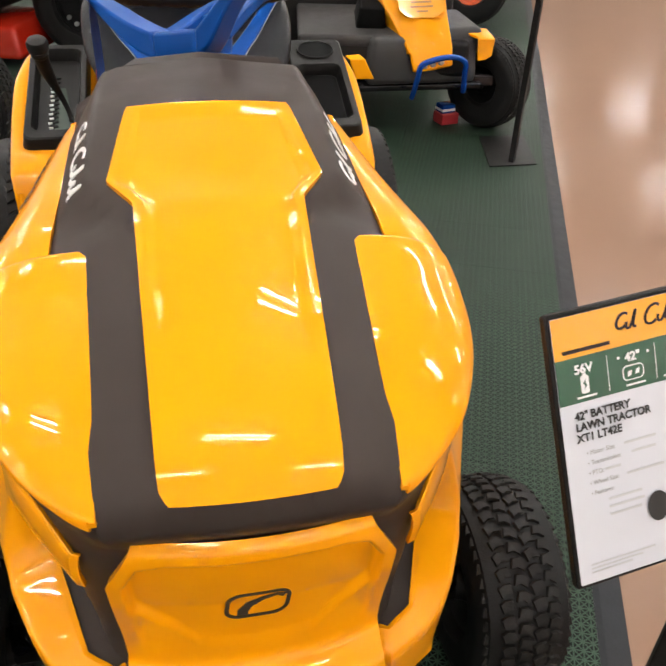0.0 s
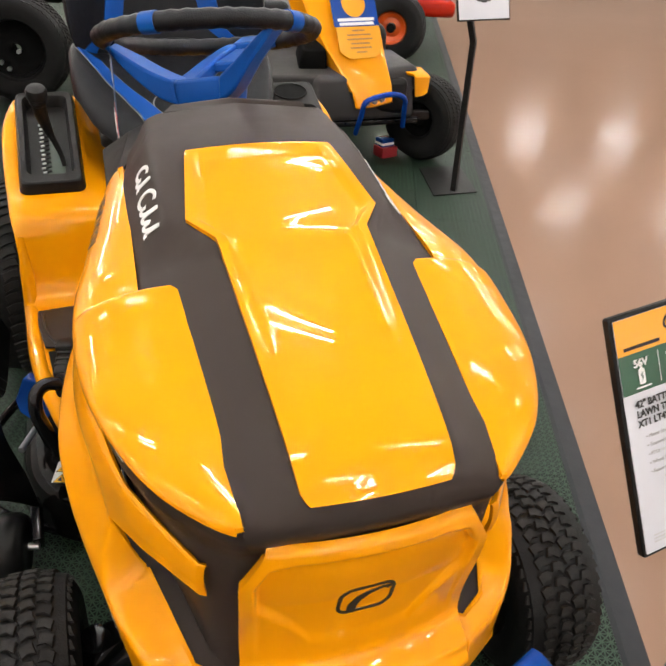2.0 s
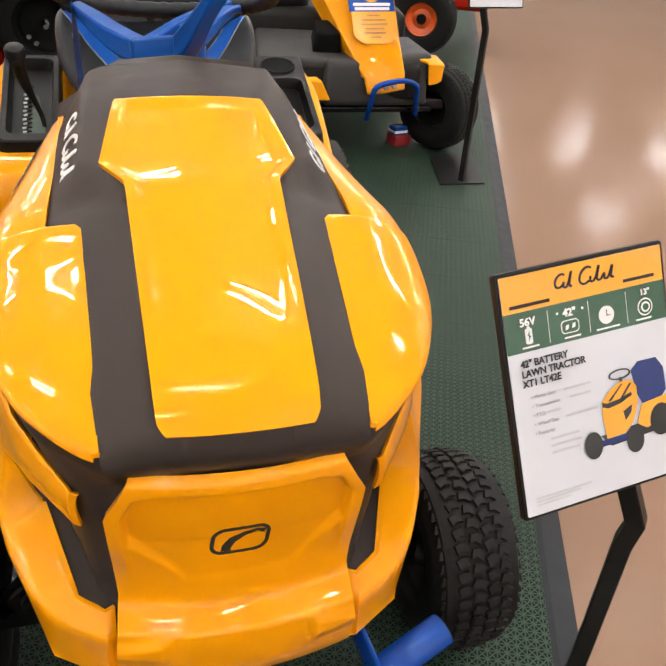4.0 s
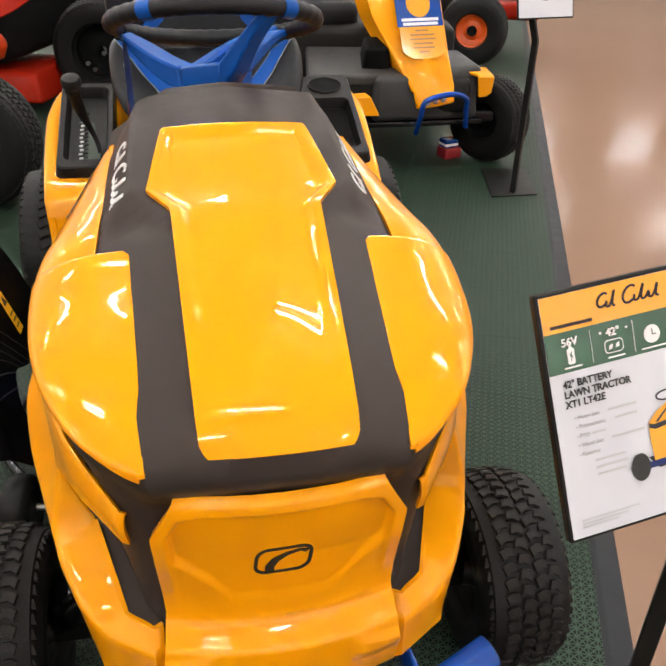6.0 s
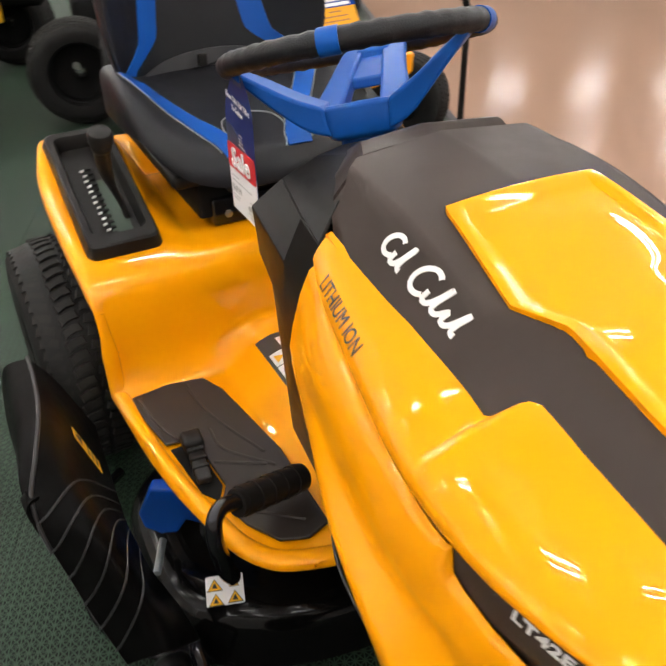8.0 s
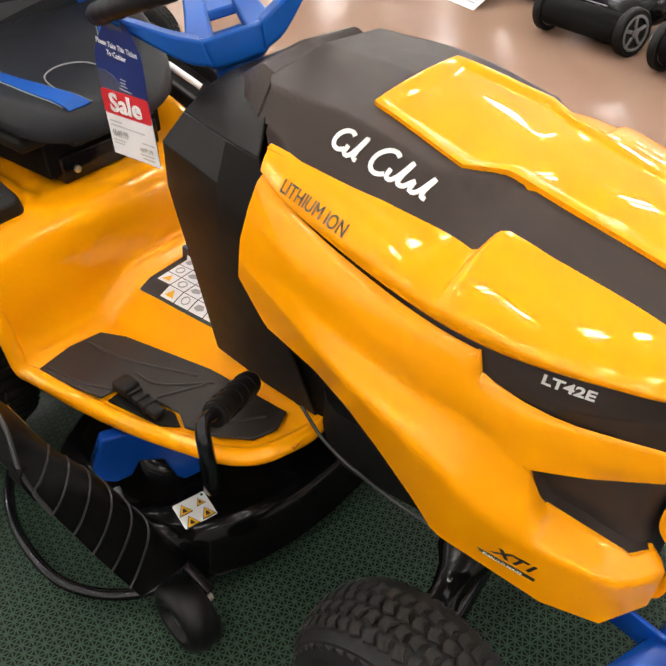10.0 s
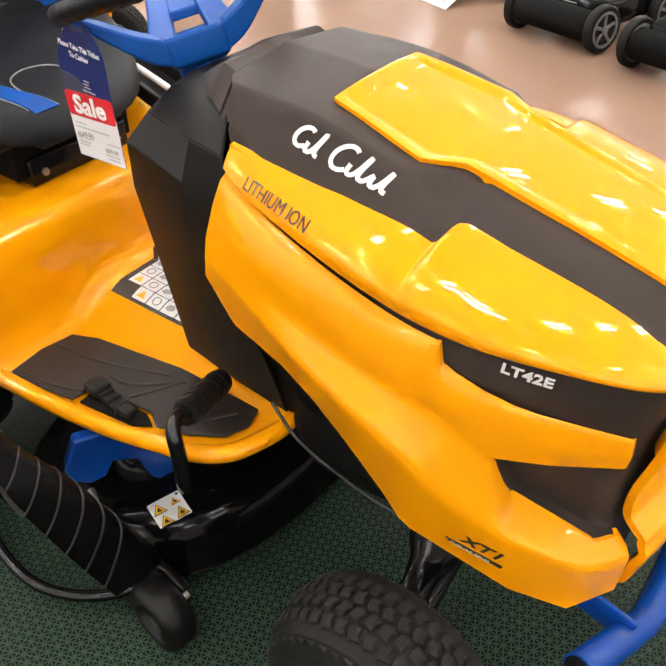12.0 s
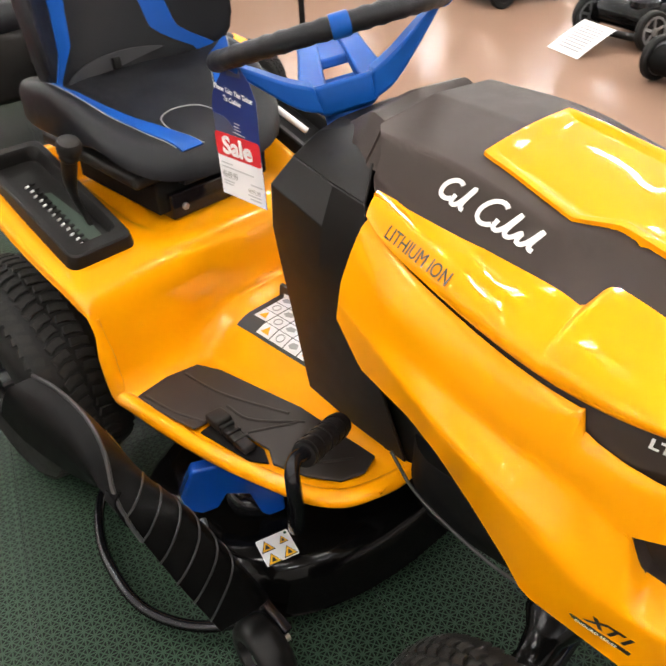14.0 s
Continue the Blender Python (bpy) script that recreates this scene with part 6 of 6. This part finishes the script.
def red_tractor_back():
    t = thing("garden_tractor", "orange-red garden tractor with black wheels, behind the yellow one", "garden tractor")
    wheel_parts(t, (-0.48, 3.88, 0.285), 0.285, 0.24, 0.15, DEEP, rows=7, count=60, yaw=80, rim_label="black rim", dish=0.09, lug=0.006)
    f = np.array([[(-1.6, 3.45, 0.52), (-1.1, 3.42, 0.50), (-0.92, 3.5, 0.53), (-0.76, 3.58, 0.62), (-0.58, 3.6, 0.76)], [(-1.6, 3.5, 0.62), (-1.1, 3.5, 0.60), (-0.95, 3.56, 0.63), (-0.82, 3.62, 0.72), (-0.62, 3.66, 0.85)],
                  [(-1.6, 3.7, 0.72), (-1.1, 3.7, 0.70), (-0.98, 3.74, 0.73), (-0.86, 3.8, 0.82), (-0.66, 3.8, 0.93)]])
    g = between([spline(r, 24) for r in f], 12)
    fender_ = part("fender", sheet(g, 0.012, (0.2, -0.7, 0.7)), REDP, t, "glossy orange-red fender", bevel=0.004)
    for i0, j0 in ((3, 1), (3, 6)):
        part("step_insert", sheet(g[i0:i0 + 3, j0:j0 + 5] + np.array([0.002, -0.010, 0.010]), 0.006, (0.2, -0.7, 0.7)), DEEP, fender_, "black step insert", bevel=0.002)
    for x, y, z in ((-0.571, 3.74, 0.236), (-0.536, 3.74, 0.202), (-0.476, 3.74, 0.289)):
        part("hub_bolt", lathe([(-0.012, 0.012), (0.012, 0.010)], 10, pose(x, y, z, 0, 0, 80)), STEEL, t)
    part("deck", box((0.55, 0.6, 0.16), (-0.98, 3.95, 0.13), (0, 0, -20), taper=0.85, r=0.03), REDP, t, "orange-red mower deck")
    part("body", box((0.6, 1.2, 0.4), (-1.05, 4.3, 0.45), (0, 0, -20), r=0.06), DEEP, t, "black body")
    part("body", box((0.5, 0.5, 0.5), (-0.35, 4.5, 0.70), (0, 0, -20), r=0.06), DEEP, t)
    return t


red_tractor_back()


def green_tractor():
    t = thing("garden_tractor", "dark garden tractor with a yellow wheel strip", "garden tractor")
    wheel_parts(t, (0.05, 5.05, 0.26), 0.26, 0.22, 0.15, DEEP, rows=6, count=30, yaw=62, dish=0.08, lug=0.006)
    part("side_strip", box((0.06, 0.16, 0.34), (-0.10, 4.86, 0.46), (0, 0, 60), r=0.01), AMBER, t, "yellow side strip")
    part("body", box((0.7, 1.2, 0.5), (0.1, 5.5, 0.6), (0, 0, -20), r=0.06), DEEP, t, "dark body")
    return t


green_tractor()


def dark_mower():
    t = thing("riding_mower", "dark riding mower parked behind the yellow tractor", "riding mower")
    wheel_parts(t, (0.15, 3.60, 0.25), 0.25, 0.20, 0.14, DEEP, rows=7, count=60, yaw=80, rim_label="black rim", dish=0.08)
    part("bolt", lathe([(-0.012, 0.018), (0.012, 0.014)], 10, pose(0.12, 3.50, 0.30, 0, 0, 80)), STEEL, t)
    part("body", box((0.35, 0.6, 0.30), (0.42, 4.05, 0.40), (0, 0, -10), r=0.05), DEEP, t, "black body")
    return t


dark_mower()


# ---- push mowers across the aisle ----
def push_mower(at, yaw, body, name_label, wheel_mat, shroud=True):
    t = thing("push_mower", name_label, "push mower", "push mowers across the aisle", at=at)
    t.rotation_euler = (0, 0, radians(yaw))
    bm = box((0.50, 0.56, 0.15), (0, 0, 0.16), taper=0.86, r=0.05)
    part("deck", bm, body, t, "stamped mower deck")
    part("engine", lathe([(0, 0.12), (0.06, 0.13), (0.10, 0.11), (0.13, 0.05)], 28, pose(0, 0, 0.23, 0, -90, 0)), BLACK, t, "black round engine cowl")
    if not shroud:
        part("front_lip", tube([(-0.23, -0.285, 0.075), (-0.1, -0.30, 0.07), (0.1, -0.30, 0.07), (0.23, -0.285, 0.075)], 0.022, 12), BLACK, t, "black front lip", sharp=60)
        for x, y, r_ in ((-0.14, -0.14, 0.075), (0.12, -0.16, 0.09), (0.17, 0.1, 0.07), (-0.16, 0.08, 0.08)):
            part("housing_dome", lathe([(0, r_), (0.025, r_ * 0.95), (0.045, r_ * 0.7), (0.05, r_ * 0.3)], 24, pose(x, y, 0.22, 0, -90, 0)), GLOSS, t, "glossy black housing dome")
        part("filler_cap", lathe([(0, 0.022), (0.02, 0.022), (0.024, 0.015)], 16, pose(-0.2, -0.2, 0.232, 0, -90, 0)), ORANGE, t, "orange filler cap")
        part("engine_side", box((0.26, 0.24, 0.14), (0, 0, 0.30), taper=0.75, r=0.03), GLOSS, t, "glossy black engine cover")
    else:
        part("shroud_strip", box((0.16, 0.035, 0.004), (0.03, -0.235, 0.196), (-25, 0, 0), r=0.001), STEEL, t, "bright metal strip on the shroud")
        part("front_shroud", tube([(-0.235, -0.25, 0.115), (-0.1, -0.262, 0.12), (0.1, -0.262, 0.12), (0.235, -0.25, 0.115)], 0.074, 20), DEEP, t, "black rounded front shroud", sharp=60)
    for x in (-0.27, 0.27):
        for y, r in ((-0.23, 0.112), (0.24, 0.118)):
            w = part("wheel", lathe([(-0.022, r * 0.72), (-0.024, r - 0.008), (-0.014, r), (0.014, r), (0.024, r - 0.008), (0.022, r * 0.72)], 36, pose(x, y, r), close=True), RUBBER, t, "black ribbed plastic wheel")
            part("wheel_disc", lathe([(-0.024, r * 0.74), (-0.024, r * 0.66), (-0.014, r * 0.6), (-0.014, r * 0.25), (-0.022, r * 0.2), (0.022, r * 0.2), (0.014, r * 0.25), (0.014, r * 0.6), (0.024, r * 0.66), (0.024, r * 0.74)], 30, pose(x, y, r), close=True), BLACK, w, "black dished wheel disc")
            for sx in (-1, 1):
                part("rim_ring", lathe([(sx * 0.022, r * 0.76), (sx * 0.0265, r * 0.75), (sx * 0.0265, r * 0.65), (sx * 0.022, r * 0.64)], 30, pose(x, y, r), close=True), wheel_mat, w)
            part("hub", lathe([(-0.027, r * 0.16), (-0.024, r * 0.2), (0.024, r * 0.2), (0.027, r * 0.16)], 16, pose(x, y, r)), wheel_mat, w)
            for k in range(5):
                part("spoke", box((0.042, 0.016, r * 0.5), (x, y + r * 0.45 * math.sin(k * 1.2566), r + r * 0.45 * math.cos(k * 1.2566)), (-math.degrees(k * 1.2566), 0, 0), r=0.003), wheel_mat, w)
    for x in (-0.2, 0.2):
        part("handle", tube([(x, 0.26, 0.2), (x, 0.50, 0.45), (x, 0.85, 0.9)], 0.012, 8), BLACK, t)
    return t


zf = FLOOR_Z
push_mower((3.26, 1.01, zf), -111, DECKM, "glossy black push mower with grey spoked wheels", GREYP)
push_mower((2.96, 0.305, zf), -111, DECKM, "glossy black push mower with chrome trim and grey wheels", GREYP)
push_mower((4.42, 3.11, zf), -111, REDP, "red push mower with black wheels", BLACK)
push_mower((3.93, 1.78, zf), -111, DECKM, "glossy black push mower with a price sheet against it", GREYP, shroud=False)
sheet_t = thing("price_sheet", "white printed price sheet leaning on a mower", "price sheet")
corner = [Vector(p) for p in ((3.393, 2.133, -0.012), (3.249, 1.852, -0.012), (3.50, 1.765, 0.108), (3.644, 2.046, 0.108))]
u = np.linspace(0, 1, 9)
g = np.array([[np.array(corner[0].lerp(corner[1], a).lerp(corner[3].lerp(corner[2], a), b)) + np.array([0, 0, 0.02 * b * (1 - b)]) for a in u] for b in u])
part("paper", sheet(g, 0.001, (0, 0, 1)), WHITE, sheet_t, "white paper")
for k in range(9):
    b = 0.14 + 0.085 * k
    bar = np.array([[np.array(corner[0].lerp(corner[1], a).lerp(corner[3].lerp(corner[2], a), c)) + np.array([0, 0, 0.02 * c * (1 - c) + 0.002]) for a in (0.15, 0.5, 0.85)] for c in (b, b + 0.03)])
    part("print_bar", sheet(bar, 0.001, (0, 0, 1)), GREYPRINT, sheet_t)

# ---- green tiles under the row ----
mat_ob = slab_part("floor_mat", MAT_EDGE - 6.5, MAT_EDGE, -3.0, 14.0, FLOOR_Z, -0.006, LATTICE, "green plastic lattice floor tiles with a grey ramp edge", "floor mat")
ramp = bmesh.new()
for b0, b1 in ((-3.0, 14.0),):
    p = [(MAT_EDGE, -0.0005), (MAT_EDGE + 0.012, -0.0005), (MAT_EDGE + 0.058, FLOOR_Z + 0.002), (MAT_EDGE + 0.058, FLOOR_Z), (MAT_EDGE, FLOOR_Z)]
    lo = [ramp.verts.new(STORE @ Vector((a, b0, z))) for a, z in p]
    hi = [ramp.verts.new(STORE @ Vector((a, b1, z))) for a, z in p]
    ramp.faces.new(lo[::-1])
    ramp.faces.new(hi)
    for k in range(5):
        ramp.faces.new((lo[k], lo[(k + 1) % 5], hi[(k + 1) % 5], hi[k]))
part("mat_ramp", ramp, RAMP, mat_ob, "dark grey rubber ramp edge", flat=True)
TILE = 0.305
tile_bm = bmesh.new()
h = TILE / 2 - 0.0004
prism([(-h, -h), (h, -h), (h, h), (-h, h)], -0.006, -0.0007, bm=tile_bm)
for f in [f for f in tile_bm.faces if f.normal.z > 0.9 or all(abs(v.co.z + 0.0012) < 1e-6 for v in f.verts)]:
    r = bmesh.ops.inset_individual(tile_bm, faces=[f], thickness=0.0006, depth=0.0)
    for v in f.verts:
        v.co.z = 0.0
bmesh.ops.recalc_face_normals(tile_bm, faces=tile_bm.faces)
tile_me = bpy.data.meshes.new("tile")
tile_bm.to_mesh(tile_me)
tile_bm.free()
tile_me.materials.append(LATTICE)
B_FIRST = 0.548 + TILE / 2
for i in range(10):
    for j in range(-5, 22):
        ob = new("tile", tile_me)
        ob.matrix_basis = STORE @ pose(MAT_EDGE - TILE * (i + 0.5), B_FIRST + TILE * j, 0)
        ob.parent = mat_ob
